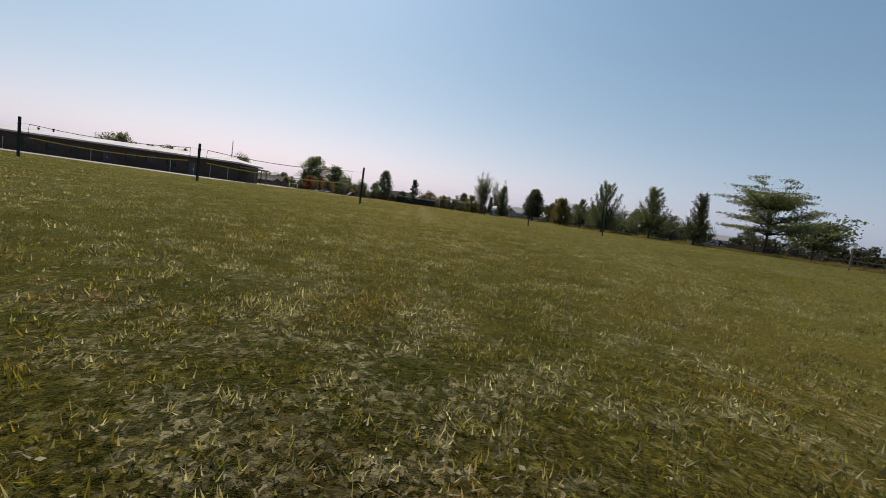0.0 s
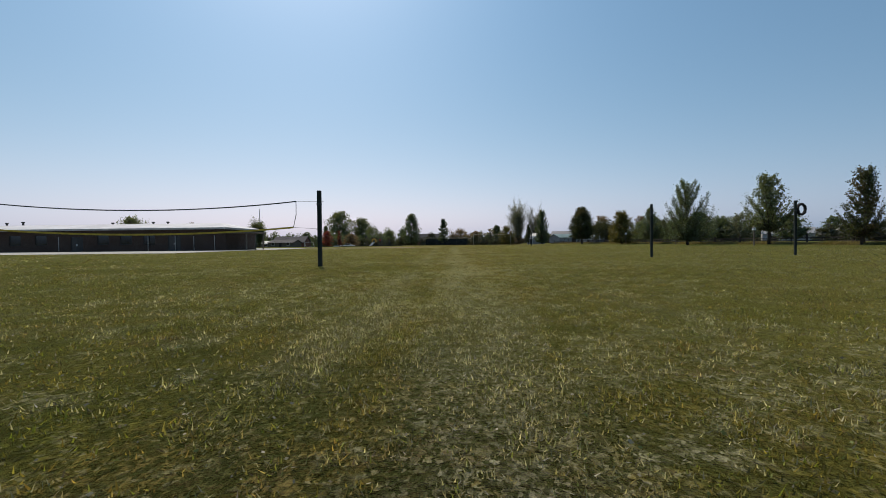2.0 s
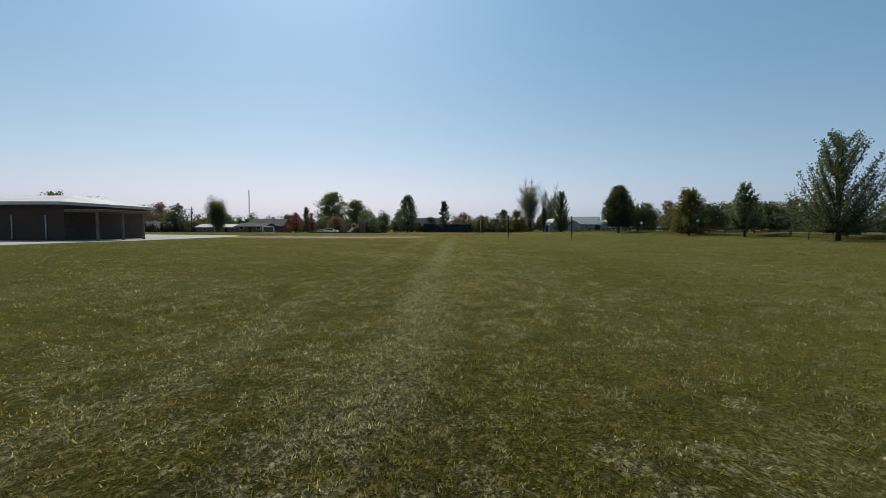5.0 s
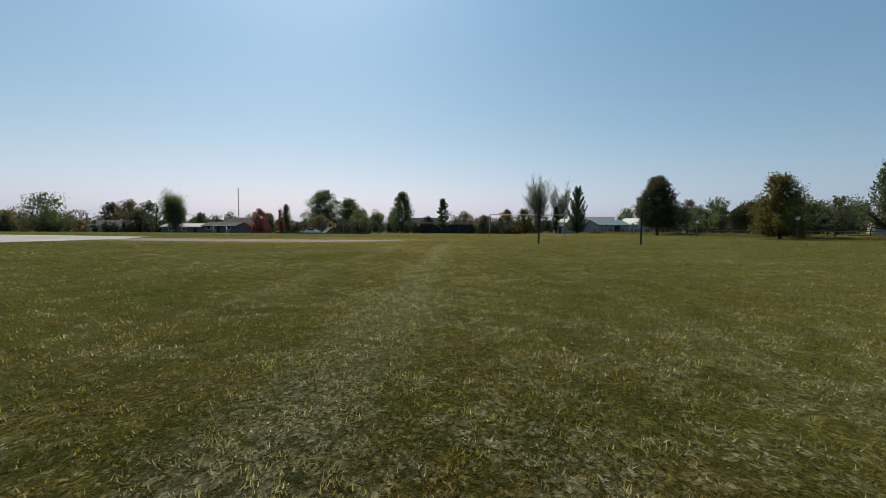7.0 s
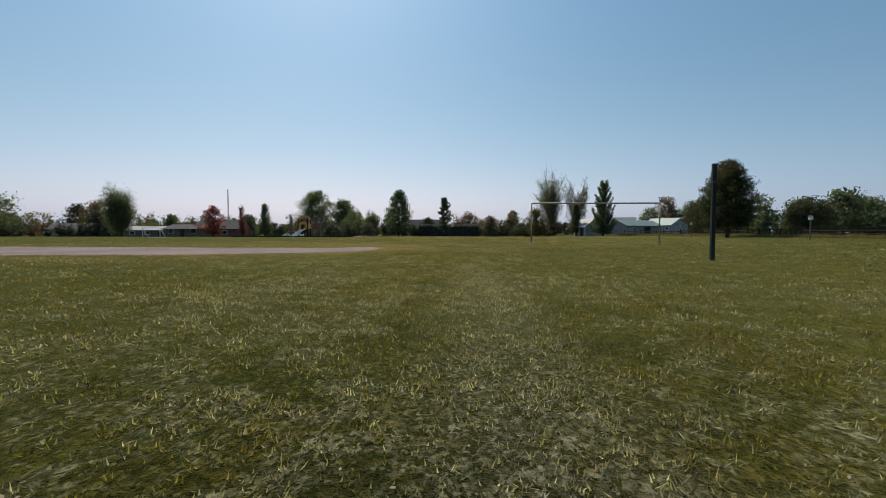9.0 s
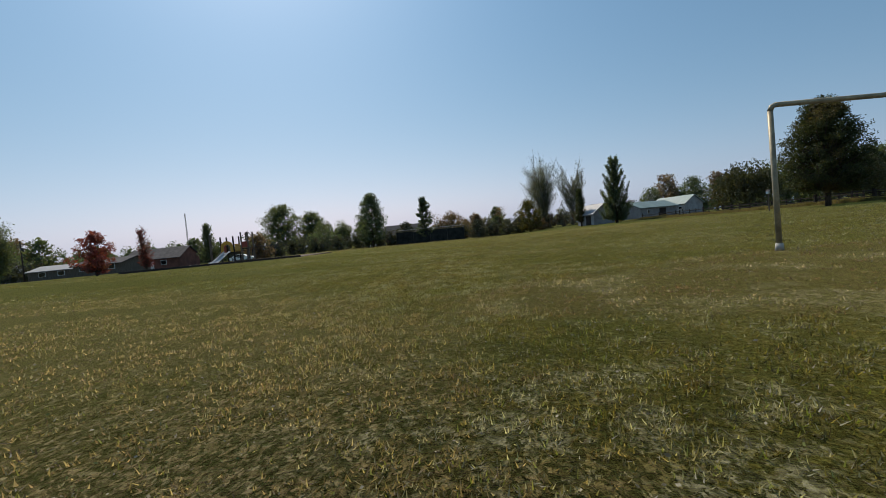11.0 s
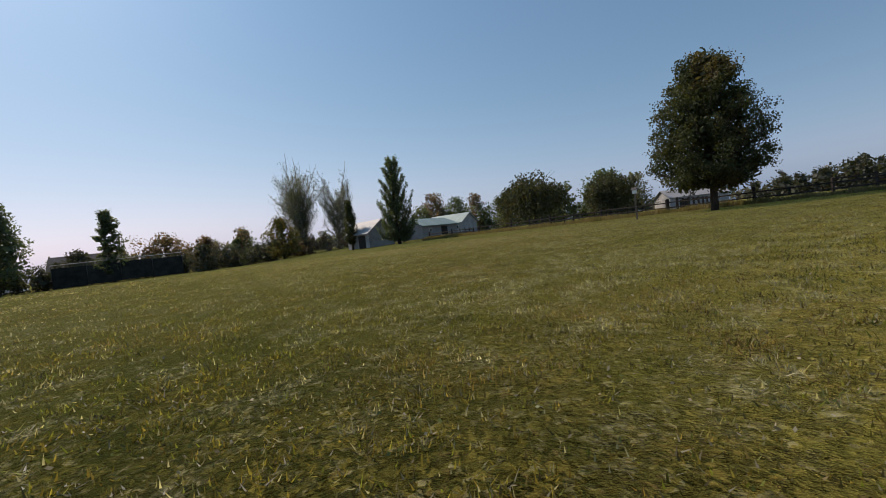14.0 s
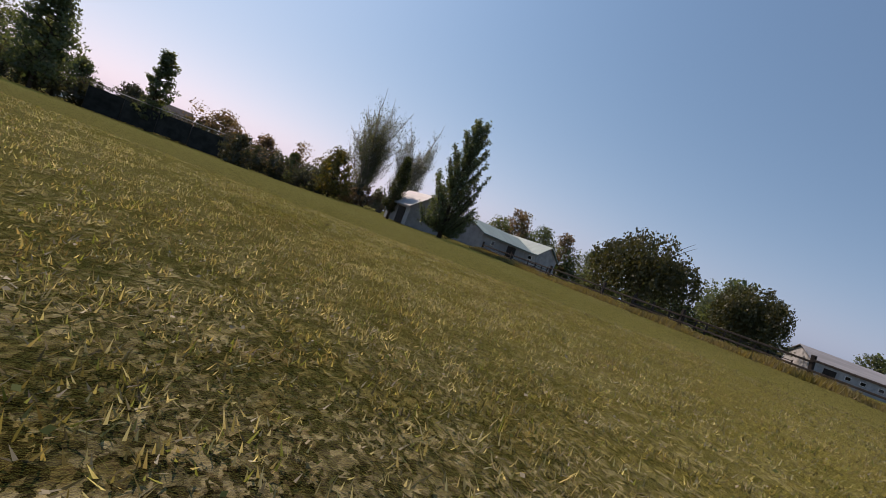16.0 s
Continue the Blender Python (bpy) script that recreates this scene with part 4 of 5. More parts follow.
hedge("treeline", [(-260, 120), (-230, 230), (-170, 270), (-100, 250), (-60, 260), (-30, 262)], 7.0, 8.0, "hedge_leaf", 14, "dark tree line past the houses", 32, 0.9, 0.6, "tree line")
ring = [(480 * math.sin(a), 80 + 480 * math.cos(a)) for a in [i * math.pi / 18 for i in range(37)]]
hedge("far_woods", ring, 12, 16, "hazed_leaf", 15, "hazy woods on the horizon", 5, 2.8, 0.6, "woods")
hedge("treeline", [(80, 214), (104, 214), (140, 222)], 12.0, 6.0, "dark_leaf", 17, "dark trees behind the willows", 90, 0.6, 0.25, "tree line")
hedge("treeline", [(132, 182), (122, 150), (118, 105), (118, 40)], 6.6, 6.0, "hedge_leaf", 18, "dark trees and brush along the paddock", 70, 0.5, 0.35, "tree line")
hedge("hedge", [(40, 224), (56, 229), (70, 240)], 1.3, 3.0, "rust_leaf", 19, "brown brush before the farmhouse", 60, 0.4)


# ---------------------------------------------------------------- school
def windows_on(parent, spots, wx, wz, face_y, depth=0.12):
    """Windows with frame, sill and pane, set into a wall that looks along -y."""
    for x, z in spots:
        wn = empty("window", x, face_y, z)
        wn.parent = parent
        bm = bmesh.new()
        for a in ((-wx / 2, -wx / 2 + 0.07, 0, wz), (wx / 2 - 0.07, wx / 2, 0, wz), (-wx / 2 + 0.07, wx / 2 - 0.07, 0, 0.07), (-wx / 2 + 0.07, wx / 2 - 0.07, wz - 0.07, wz)):
            box(bm, a[0], a[1], -0.05, 0.05, a[2], a[3])
        part("frame", bm, M["dark_metal"], wn)
        part("pane", boxm(-wx / 2 + 0.07, wx / 2 - 0.07, -0.01, 0.02, 0.07, wz - 0.07), M["dark_glass"], wn)
        part("sill", boxm(-wx / 2 - 0.06, wx / 2 + 0.06, -0.12, -0.052, -0.07, 0.0), M["brick"], wn)


def school():
    root = tagged(empty("school_building", -33, 84), "long low brown brick school with a pale shallow roof", "school building")
    L, D, H = 92.0, 9.5, 3.15
    # wall pieces between the openings of the front
    doors = [-7.7, -22.5]
    wins = [(-11.5, 1.0), (-15, 1.0), (-18.5, 1.0), (-28, 1.0), (-32, 1.0), (-36, 1.0), (-44, 1.0), (-48, 1.0), (-52, 1.0), (-60, 1.0), (-64, 1.0), (-68, 1.0)]
    bm = bmesh.new()
    cuts = sorted([(d - 0.95, d + 0.95, 0.0, 2.25) for d in doors] + [(x - 0.9, x + 0.9, z, z + 1.5) for x, z in wins])
    at = -L
    for a, b, z0, z1 in cuts:
        box(bm, at, a, 0, 0.3, 0, H)
        if z0 > 0:
            box(bm, a, b, 0, 0.3, 0, z0)
        box(bm, a, b, 0, 0.3, z1, H)
        at = b
    box(bm, at, 0, 0, 0.3, 0, H)
    part("front_wall", bm, M["brick"], root)
    bm = bmesh.new()
    box(bm, -0.3, 0, 0.3, D, 0, H)
    box(bm, -L, -L + 0.3, 0.3, D, 0, H)
    box(bm, -L + 0.3, -0.3, D - 0.3, D, 0, H)
    part("outer_wall", bm, M["brick"], root)
    windows_on(root, wins, 1.8, 1.5, 0.12)
    for d in doors:
        dr = empty("door", d, 0.1)
        dr.parent = root
        bm = bmesh.new()
        box(bm, -0.95, -0.85, -0.06, 0.06, 0, 2.25)
        box(bm, 0.85, 0.95, -0.06, 0.06, 0, 2.25)
        box(bm, -0.85, 0.85, -0.06, 0.06, 2.15, 2.25)
        part("frame", bm, M["dark_metal"], dr)
        for s in (-1, 1):
            part("leaf", boxm(min(0.01 * s, 0.84 * s), max(0.01 * s, 0.84 * s), -0.02, 0.03, 0.02, 2.14), M["dark_metal"], dr)
            part("handle", boxm(0.06 * s - 0.015, 0.06 * s + 0.015, -0.07, -0.021, 0.9, 1.2), M["slide_steel"], dr)
    # pale downpipes on the front
    for x in (-1.6, -4.7, -8.9 + 1.4, -11.6, -25.2, -40.0, -56.0):
        tubes("downpipe", [([(x, -0.07, 0.1), (x, -0.07, 2.2)], (0.06, 0.06))], M["off_white"], root, sides=8)
    # roof: fascia, then four shallow slopes with a hipped end
    o = 1.0
    x0, x1, y0, y1 = -L - o, 0.6, -o, D + o
    bm = bmesh.new()
    box(bm, x0, x1, y0, y0 + 0.08, H - 0.05, H + 0.22)
    box(bm, x0, x1, y1 - 0.08, y1, H - 0.05, H + 0.22)
    box(bm, x1 - 0.08, x1, y0 + 0.08, y1 - 0.08, H - 0.05, H + 0.22)
    box(bm, x0, x0 + 0.08, y0 + 0.08, y1 - 0.08, H - 0.05, H + 0.22)
    part("fascia", bm, M["off_white"], root)
    part("soffit", boxm(x0 + 0.08, x1 - 0.08, y0 + 0.08, y1 - 0.08, H + 0.001, H + 0.05), M["dark_wood"], root)
    zt, zr = H + 0.22, H + 1.1
    v = [(x0, y0, zt), (x1, y0, zt), (x1, y1, zt), (x0, y1, zt), (x0 + 4, y0 + 5.3, zr), (x1 - 3.6, y0 + 5.3, zr), (x1 - 3.6, y1 - 5.1, zr), (x0 + 4, y1 - 5.1, zr)]
    f = [(0, 1, 5, 4), (1, 2, 6, 5), (2, 3, 7, 6), (3, 0, 4, 7), (4, 5, 6, 7), (3, 2, 1, 0)]
    mesh_ob("roof", v, f, M["school_roof"], root)
    for x, y, s in ((-36, 5.2, 0.45), (-38.5, 5, 0.3), (-21, 5, 0.15), (-12, 5, 0.2), (-14.5, 5.2, 0.2), (-60, 5.0, 0.3)):
        vt = tubes("roof_vent", [([(x, y, zr - 0.05), (x, y, zr + s)], (0.14, 0.14)), ([(x, y, zr + s + 0.002), (x, y, zr + s + 0.16)], (0.24, 0.2))], M["dark_metal"], root, sides=10)
    # covered walk at the end
    can = empty("canopy", 0, 0)
    can.parent = root
    part("canopy_roof", boxm(0.62, 3.6, -0.6, 5.4, 2.5, 2.72, 0.02), M["weathered_wood"], can)
    for y in (-0.4, 2.4, 5.0):
        part("post", boxm(3.2, 3.36, y, y + 0.16, 0, 2.5), M["weathered_wood"], can)


school()


def wing():
    root = tagged(empty("school_wing", -66, 107), "low brick rear wing of the school", "school building")
    bm = bmesh.new()
    box(bm, -9, 9, 0, 8, 0, 2.8)
    part("wall", bm, M["red_brick"], root)
    part("roof", boxm(-9.5, 9.5, -0.5, 8.5, 2.803, 3.1, 0.03), M["off_white"], root)
    for x in (-6, -2, 2, 6):
        wn = empty("window", x, -0.03, 1.0)
        wn.parent = root
        part("frame", boxm(-0.8, 0.8, -0.02, 0.02, 0, 1.3), M["off_white"], wn)
        part("pane", boxm(-0.72, 0.72, -0.035, -0.022, 0.08, 1.22), M["dark_glass"], wn)


wing()


# ---------------------------------------------------------------- houses and barns
def gabled(name, x, y, wd, dp, eave, ridge, turn, wall, roof, label, category, wins=(), doors=(), over=0.4, garage=None):
    """A house or barn: walls with gables, two roof slopes with thickness, windows and doors on the front (-y)."""
    root = tagged(empty(name, x, y, gz(x, y), turn), label, category)
    a, b = wd / 2, dp / 2
    v = [(-a, -b, 0), (a, -b, 0), (a, b, 0), (-a, b, 0), (-a, -b, eave), (a, -b, eave), (a, b, eave), (-a, b, eave), (-a, 0, ridge), (a, 0, ridge)]
    f = [(0, 1, 5, 4), (2, 3, 7, 6), (1, 2, 6, 9, 5), (3, 0, 4, 8, 7), (0, 3, 2, 1)]
    mesh_ob("wall", v, f, M[wall], root)
    sl = (ridge - eave) / b
    for s in (-1, 1):
        e, zt = b + over, eave - sl * over
        q = [(-a - over, s * e, zt + 0.03), (a + over, s * e, zt + 0.03), (a + over, 0, ridge + 0.03), (-a - over, 0, ridge + 0.03)]
        q += [(px, py, pz + 0.16) for px, py, pz in q]
        ff = [(0, 1, 2, 3), (4, 5, 6, 7), (0, 1, 5, 4), (1, 2, 6, 5), (3, 2, 6, 7), (0, 3, 7, 4)]
        mesh_ob("roof_slope", q, ff, M[roof], root)
    for wx, wz, ww, wh in wins:
        wn = empty("window", wx, -b, wz)
        wn.parent = root
        part("frame", boxm(-ww / 2, ww / 2, -0.06, -0.002, 0, wh), M["white_paint"], wn)
        part("pane", boxm(-ww / 2 + 0.08, ww / 2 - 0.08, -0.075, -0.062, 0.08, wh - 0.08), M["dark_glass"], wn)
    for dx, dw, dh, mat in doors:
        dr = part("door", boxm(dx - dw / 2, dx + dw / 2, -b - 0.07, -b - 0.002, 0, dh, 0.01), M[mat], root)
        part("handle", boxm(dx + dw / 2 - 0.16, dx + dw / 2 - 0.1, -b - 0.12, -b - 0.072, 0.95, 1.1), M["dark_metal"], dr)
    return root


W2 = [(-3, 1.0, 1.4, 1.2), (3, 1.0, 1.4, 1.2)]
gabled("house", -84, 203, 18, 8, 2.0, 3.0, 4, "weathered_wood", "pale_roof", "low grey house with a light roof", "house", [(-6, 0.8, 1.5, 1.0), (-2, 0.8, 1.5, 1.0), (5, 0.8, 1.5, 1.0)], [(1.5, 0.95, 1.9, "dark_wood")])
gabled("house", -66, 188, 10, 7, 2.0, 3.0, -6, "weathered_wood", "dark_roof", "low grey house behind the yard", "house", W2, [(0, 0.95, 2.0, "dark_wood")])
gabled("house", -74, 216, 14, 9, 2.7, 5.2, 0, "red_brick", "dark_roof", "brick house with a dark hipped-looking roof", "house", W2, [(0, 0.95, 2.05, "white_paint")])
gabled("house", -118, 214, 16, 9, 2.4, 4.2, 3, "off_white", "dark_roof", "pale house behind the school", "house", W2, [(0, 0.95, 2.05, "dark_wood")])
gabled("house", -14.4, 264, 13, 9, 3.4, 7.0, 0, "red_brick", "dark_roof", "dark brick house past the field end", "house", W2, [(0, 0.95, 2.05, "white_paint")])
gabled("house", 57, 248, 13, 9, 3.0, 6.0, -20, "off_white", "grey_roof", "pale farmhouse with a grey roof", "house", W2, [(0, 0.95, 2.05, "dark_wood")])
gabled("barn", 32.5, 196.6, 6.6, 4.8, 2.4, 4.2, -79, "barn_white", "pale_roof", "weathered pale barn with a grey roof", "barn", [(-2.0, 1.2, 0.9, 0.8)], [(1.2, 2.0, 2.0, "dark_wood")])
gabled("barn", 59.6, 213.8, 9.6, 6.6, 2.6, 4.5, -66, "barn_white", "green_roof", "white barn with a pale green metal roof", "barn", [(-3.6, 1.3, 0.9, 0.7), (3.6, 1.3, 0.9, 0.7)], [(0, 2.6, 2.2, "off_white")])
gabled("barn", 45.6, 200.5, 12.5, 6, 2.2, 3.5, 28, "barn_white", "green_roof", "lower white barn with a pale green roof", "barn", [(-3.6, 1.0, 0.8, 0.7)], [(1.2, 2.2, 1.9, "dark_wood")])
gabled("barn", 132.8, 199.2, 16.5, 9, 3.1, 5.3, -31, "barn_white", "pale_roof", "long white horse barn with a grey roof", "barn", [(-1, 1.5, 1.1, 0.8), (1.8, 1.5, 1.1, 0.8), (5.2, 1.5, 1.1, 0.8)], [(-4.4, 2.4, 2.3, "dark_wood")])
gabled("shed", 150, 169, 5.6, 4, 2.4, 3.4, -40, "weathered_wood", "grey_roof", "small grey shelter in the paddock", "shed", [], [(0, 2.2, 1.9, "dark_wood")])


def mast(x, y, h):
    root = tagged(empty("radio_mast", x, y, gz(x, y)), "thin tall lattice radio mast far away", "radio mast")
    legs = [(0.5 * math.cos(a), 0.5 * math.sin(a)) for a in (0, 2.094, 4.189)]
    for px, py in legs:
        tubes("leg", [([(px, py, 0), (px * 0.6, py * 0.6, h)], (0.14, 0.1))], M["off_white"], root, sides=5)
    runs = []
    for i in range(22):
        z0, z1 = h * i / 22, h * (i + 1) / 22
        for j in range(3):
            (ax, ay), (bx, by) = legs[j], legs[(j + 1) % 3]
            k0, k1 = 1 - 0.4 * i / 22, 1 - 0.4 * (i + 1) / 22
            runs.append(([(ax * k0, ay * k0, z0), (bx * k1, by * k1, z1)], (0.05, 0.05)))
    tubes("brace", runs, M["off_white"], root, sides=4)


mast(-173.5, 400, 33.5)


def utility_pole(x, y, h):
    root = tagged(empty("utility_pole", x, y, gz(x, y)), "dark wooden utility pole with a crossarm", "utility pole")
    tubes("pole", [([(0, 0, 0), (0, 0, h)], (0.17, 0.12))], M["dark_wood"], root, sides=9)
    part("crossarm", boxm(-1.1, 1.1, -0.2, -0.08, h - 1.0, h - 0.86), M["dark_wood"], root)
    tubes("transformer", [([(0.35, 0, h - 2.6), (0.35, 0, h - 1.7)], (0.26, 0.26))], M["dark_metal"], root, sides=10)
    for i in (-0.95, -0.4, 0.4, 0.95):
        tubes("insulator", [([(i, -0.14, h - 0.86), (i, -0.14, h - 0.66)], (0.06, 0.04))], M["off_white"], root, sides=6)


utility_pole(-96, 201, 9.4)


# ---------------------------------------------------------------- the field's own things
def net_post(x, y, h, turn=0.0, s=0.065):
    root = tagged(empty("net_post", x, y, 0, turn), "square weathered dark wooden net post in the grass", "post", "net posts")
    bm = boxm(-s, s, -s, s, -0.2, h, 0.012)
    for v in bm.verts:
        v.co.x += noise.noise(Vector((x, v.co.z * 2, 1))) * 0.008
    part("shaft", bm, M["green_wood"], root)
    for z in (h - 0.38, 1.28):
        tubes("eye_bolt", [([(-s - 0.035, 0, z), (s + 0.05, 0, z)], (0.008, 0.008)), ([(s + 0.05, 0, z - 0.03), (s + 0.085, 0, z), (s + 0.05, 0, z + 0.03)], (0.006, 0.006, 0.006))], M["dark_metal"], root, sides=6)
    part("collar", boxm(-s - 0.008, s + 0.008, -s - 0.008, s + 0.008, h - 0.5, h - 0.44), M["dark_metal"], root)
    return root


POSTS = {"a": (-15.1, 35.6, 2.62), "b": (-3.8, 36.35, 2.63), "c": (10.2, 42.3, 2.5), "d": (17.15, 42.7, 2.62), "e": (6.7, 95.5, 2.5), "f": (13.7, 96.1, 2.5), "g": (-26.5, 34.9, 2.65)}
for i, (x, y, h) in enumerate(POSTS.values()):
    net_post(x, y, h, -4 + 5 * (i % 3), 0.066 if i in (0, 1, 6) else 0.05)


def sag(a, b, drop, n=14):
    a, b = Vector(a), Vector(b)
    return [a.lerp(b, i / n) - Vector((0, 0, drop * 4 * (i / n) * (1 - i / n))) for i in range(n + 1)]


def volley_net(p, q, gap0=0.55, gap1=0.8):
    """The cords of a slack net: head cord, end cords and the yellow foot tape."""
    a, b = Vector((p[0], p[1], 0)), Vector((q[0], q[1], 0))
    d = (b - a).normalized()
    mid = (a + b) / 2
    root = tagged(empty("volleyball_net", mid.x, mid.y), "slack volleyball net cords with a yellow foot tape", "net", "nets")
    a0, b0 = a + d * gap0 - mid, b - d * gap1 - mid
    up = Vector((0, 0, 1))
    head = sag(a0 + up * 2.24, b0 + up * 2.26, 0.26)
    tubes("head_cord", [(head, [0.022] * len(head))], M["cord"], root, sides=6)
    foot = sag(a0 + up * 1.36, b0 - d * 0.1 + up * 1.36, 0.2)
    bm = bmesh.new()
    vs = [(bm.verts.new(v + up * 0.03), bm.verts.new(v - up * 0.03)) for v in foot]
    nrm = d.cross(up) * 0.008
    vb = [(bm.verts.new(v + up * 0.03 + nrm), bm.verts.new(v - up * 0.03 + nrm)) for v in foot]
    for i in range(len(foot) - 1):
        bm.faces.new((vs[i][0], vs[i + 1][0], vs[i + 1][1], vs[i][1]))
        bm.faces.new((vb[i][0], vb[i][1], vb[i + 1][1], vb[i + 1][0]))
        bm.faces.new((vs[i][0], vb[i][0], vb[i + 1][0], vs[i + 1][0]))
        bm.faces.new((vs[i][1], vs[i + 1][1], vb[i + 1][1], vb[i][1]))
    part("foot_tape", bm, M["yellow_web"], root, "yellow webbing tape")
    for s, e, k in ((head[0], foot[0], -1), (head[-1], foot[-1], 1)):
        m = s.lerp(e, 0.5) + d * 0.05 * k
        tubes("end_cord", [([s, m, e], (0.012, 0.012, 0.012))], M["cord"], root)
    for s, e in ((head[0], a - mid + up * 2.25), (head[-1], b - mid + up * 2.25), (foot[0], a - mid + up * 1.3), (foot[-1], b - mid + up * 1.3)):
        tubes("tie_cord", [([s, e], (0.005, 0.005))], M["cord"], root, sides=5)


volley_net(POSTS["a"], POSTS["b"])
volley_net(POSTS["g"], POSTS["a"], 0.6, 0.6)


def net_roll(x, y, z):
    """A rolled-up net hung over the head of a post."""
    root = tagged(empty("rolled_net", x, y, z, 8), "dark rolled-up net hanging from a post", "net")
    for j, (rr, off) in enumerate(((0.2, 0), (0.215, 0.035), (0.205, -0.035))):
        pts = [(0.075 + rr + rr * math.cos(t), off, 1.2 * rr * math.sin(t)) for t in [i * 2 * math.pi / 24 for i in range(25)]]
        tubes("coil", [(pts, [0.05 + 0.012 * math.sin(i * 2.3 + j) for i in range(25)])], M["rubber"], root, sides=7)


net_roll(17.18, 42.7, 2.2)


def soccer_goal(x0, y0, x1, y1, h, r, label, back=0.0, mat="goal_metal"):
    root = tagged(empty("soccer_goal", x0, y0, gz(x0, y0), math.degrees(math.atan2(y1 - y0, x1 - x0))), label, "goal")
    wd = math.hypot(x1 - x0, y1 - y0)
    for x in (0, wd):
        ps = tubes("post", [([(x, 0, -0.1), (x, 0, h - 0.1)], (r, r))], M[mat], root, sides=12)
        tubes("sleeve", [([(x, 0, 0.0), (x, 0, 0.12)], (r * 1.5, r * 1.35))], M["concrete"], ps, sides=12)
        tubes("elbow", [([(x, 0, h - 0.1), (x + (0.03 if x == 0 else -0.03), 0, h - 0.03), (x + (0.1 if x == 0 else -0.1), 0, h)], (r, r, r))], M[mat], root, sides=12)
    tubes("crossbar", [([(0.1, 0, h), (wd * 0.5, 0, h - 0.012), (wd - 0.1, 0, h)], (r, r, r))], M[mat], root, sides=12)
    if back:
        for x in (0, wd):
            tubes("stay", [([(x, 0.02, h - 0.1), (x, back, 0.03)], (r * 0.7, r * 0.7))], M[mat], root, sides=8)
        tubes("ground_bar", [([(0, back, 0.03), (wd, back, 0.03)], (r * 0.7, r * 0.7))], M[mat], root, sides=8)


soccer_goal(4.3, 109.85, 11.75, 109.9, 2.44, 0.043, "full-size soccer goal frame of weathered yellowish pipe")
soccer_goal(-40.2, 137.2, -37.8, 137.0, 1.35, 0.045, "small white practice goal at the field side", 0.9, "white_paint")


def nest_box(x, y, turn, h=2.0):
    root = tagged(empty("nest_box", x, y, gz(x, y), turn), "white wooden nest box on a grey post", "nest box", "nest boxes by the fence")
    part("post", boxm(-0.05, 0.05, -0.05, 0.05, -0.2, h - 0.32, 0.008), M["weathered_wood"], root)
    bm = bmesh.new()
    prof = [(-0.15, 0), (0.15, 0), (0.15, 0.26), (0, 0.4), (-0.15, 0.26)]
    a = [bm.verts.new((px, -0.13, h - 0.32 + pz)) for px, pz in prof]
    b = [bm.verts.new((px, 0.13, h - 0.32 + pz)) for px, pz in prof]
    bm.faces.new(a)
    bm.faces.new(b[::-1])
    for i in range(5):
        bm.faces.new((a[i], b[i], b[(i + 1) % 5], a[(i + 1) % 5]))
    bx = part("box", bm, M["white_paint"], root)
    for s in (-1, 1):
        bm = boxm(0, 0.25, -0.18, 0.18, 0, 0.02)
        bmesh.ops.transform(bm, matrix=Matrix.Translation((0, 0, h + 0.1)) @ Matrix.Rotation(math.radians(43), 4, "Y") @ Matrix.Identity(4) if s == 1 else Matrix.Translation((0, 0, h + 0.1)) @ Matrix.Scale(-1, 4, (1, 0, 0)) @ Matrix.Rotation(math.radians(43), 4, "Y"), verts=bm.verts)
        part("roof_board", bm, M["dark_roof"], root)
    tubes("entrance", [([(0, -0.131, h - 0.12), (0, -0.136, h - 0.12)], (0.03, 0.03))], M["rubber"], bx, sides=10)


for x, y, tn, hh in ((33.1, 147.8, 20, 2.15), (34.2, 127.9, 10, 2.3), (35.6, 111.7, 0, 2.4), (36.0, 92.2, 0, 2.1), (36.0, 73.8, 0, 2.15), (36.0, 56.3, 0, 2.2), (36.2, 38.2, 0, 2.2), (37, 20, 0, 2.1)):
    nest_box(x, y, tn, hh)


# post-and-rail fence of the paddock
POST_ME = box_mesh("fence_post", (-0.08, 0.08, -0.08, 0.08, -0.3, 1.05), M["dark_wood"], 0.015)
RAIL_ME = {}


def rail_fence(line, gap, label, rails=(0.45, 1.0), name="rail_fence", seed=1, post=None):
    rng = np.random.default_rng(seed)
    root = tagged(empty(name, *line[0]), label, "fence")
    o = Vector((*line[0], 0))
    for (x0, y0), (x1, y1) in zip(line[:-1], line[1:]):
        ln = math.hypot(x1 - x0, y1 - y0)
        n = max(1, round(ln / gap))
        ang = math.degrees(math.atan2(y1 - y0, x1 - x0))
        step = ln / n
        key = round(step, 2)
        if key not in RAIL_ME:
            RAIL_ME[key] = box_mesh("rail", (0, step, -0.02, 0.02, -0.045, 0.045), M["dark_wood"], 0.01)
        for i in range(n):
            px, py = x0 + (x1 - x0) * i / n - o.x, y0 + (y1 - y0) * i / n - o.y
            shared("post", post or POST_ME, root, pose(px, py, gz(px + o.x, py + o.y) + rng.uniform(-0.06, 0.06), rng.normal() * 1.2, rng.normal() * 1.2, ang))
            for z in rails:
                shared("rail", RAIL_ME[key], root, pose(px, py, gz(px + o.x, py + o.y) + z + rng.normal() * 0.02, 0, rng.normal() * 0.35, ang) @ Matrix.Translation((0, 0.09, 0)))
    x1, y1 = line[-1]
    shared("post", post or POST_ME, root, pose(x1 - o.x, y1 - o.y, gz(x1, y1), 0, 0, 0))


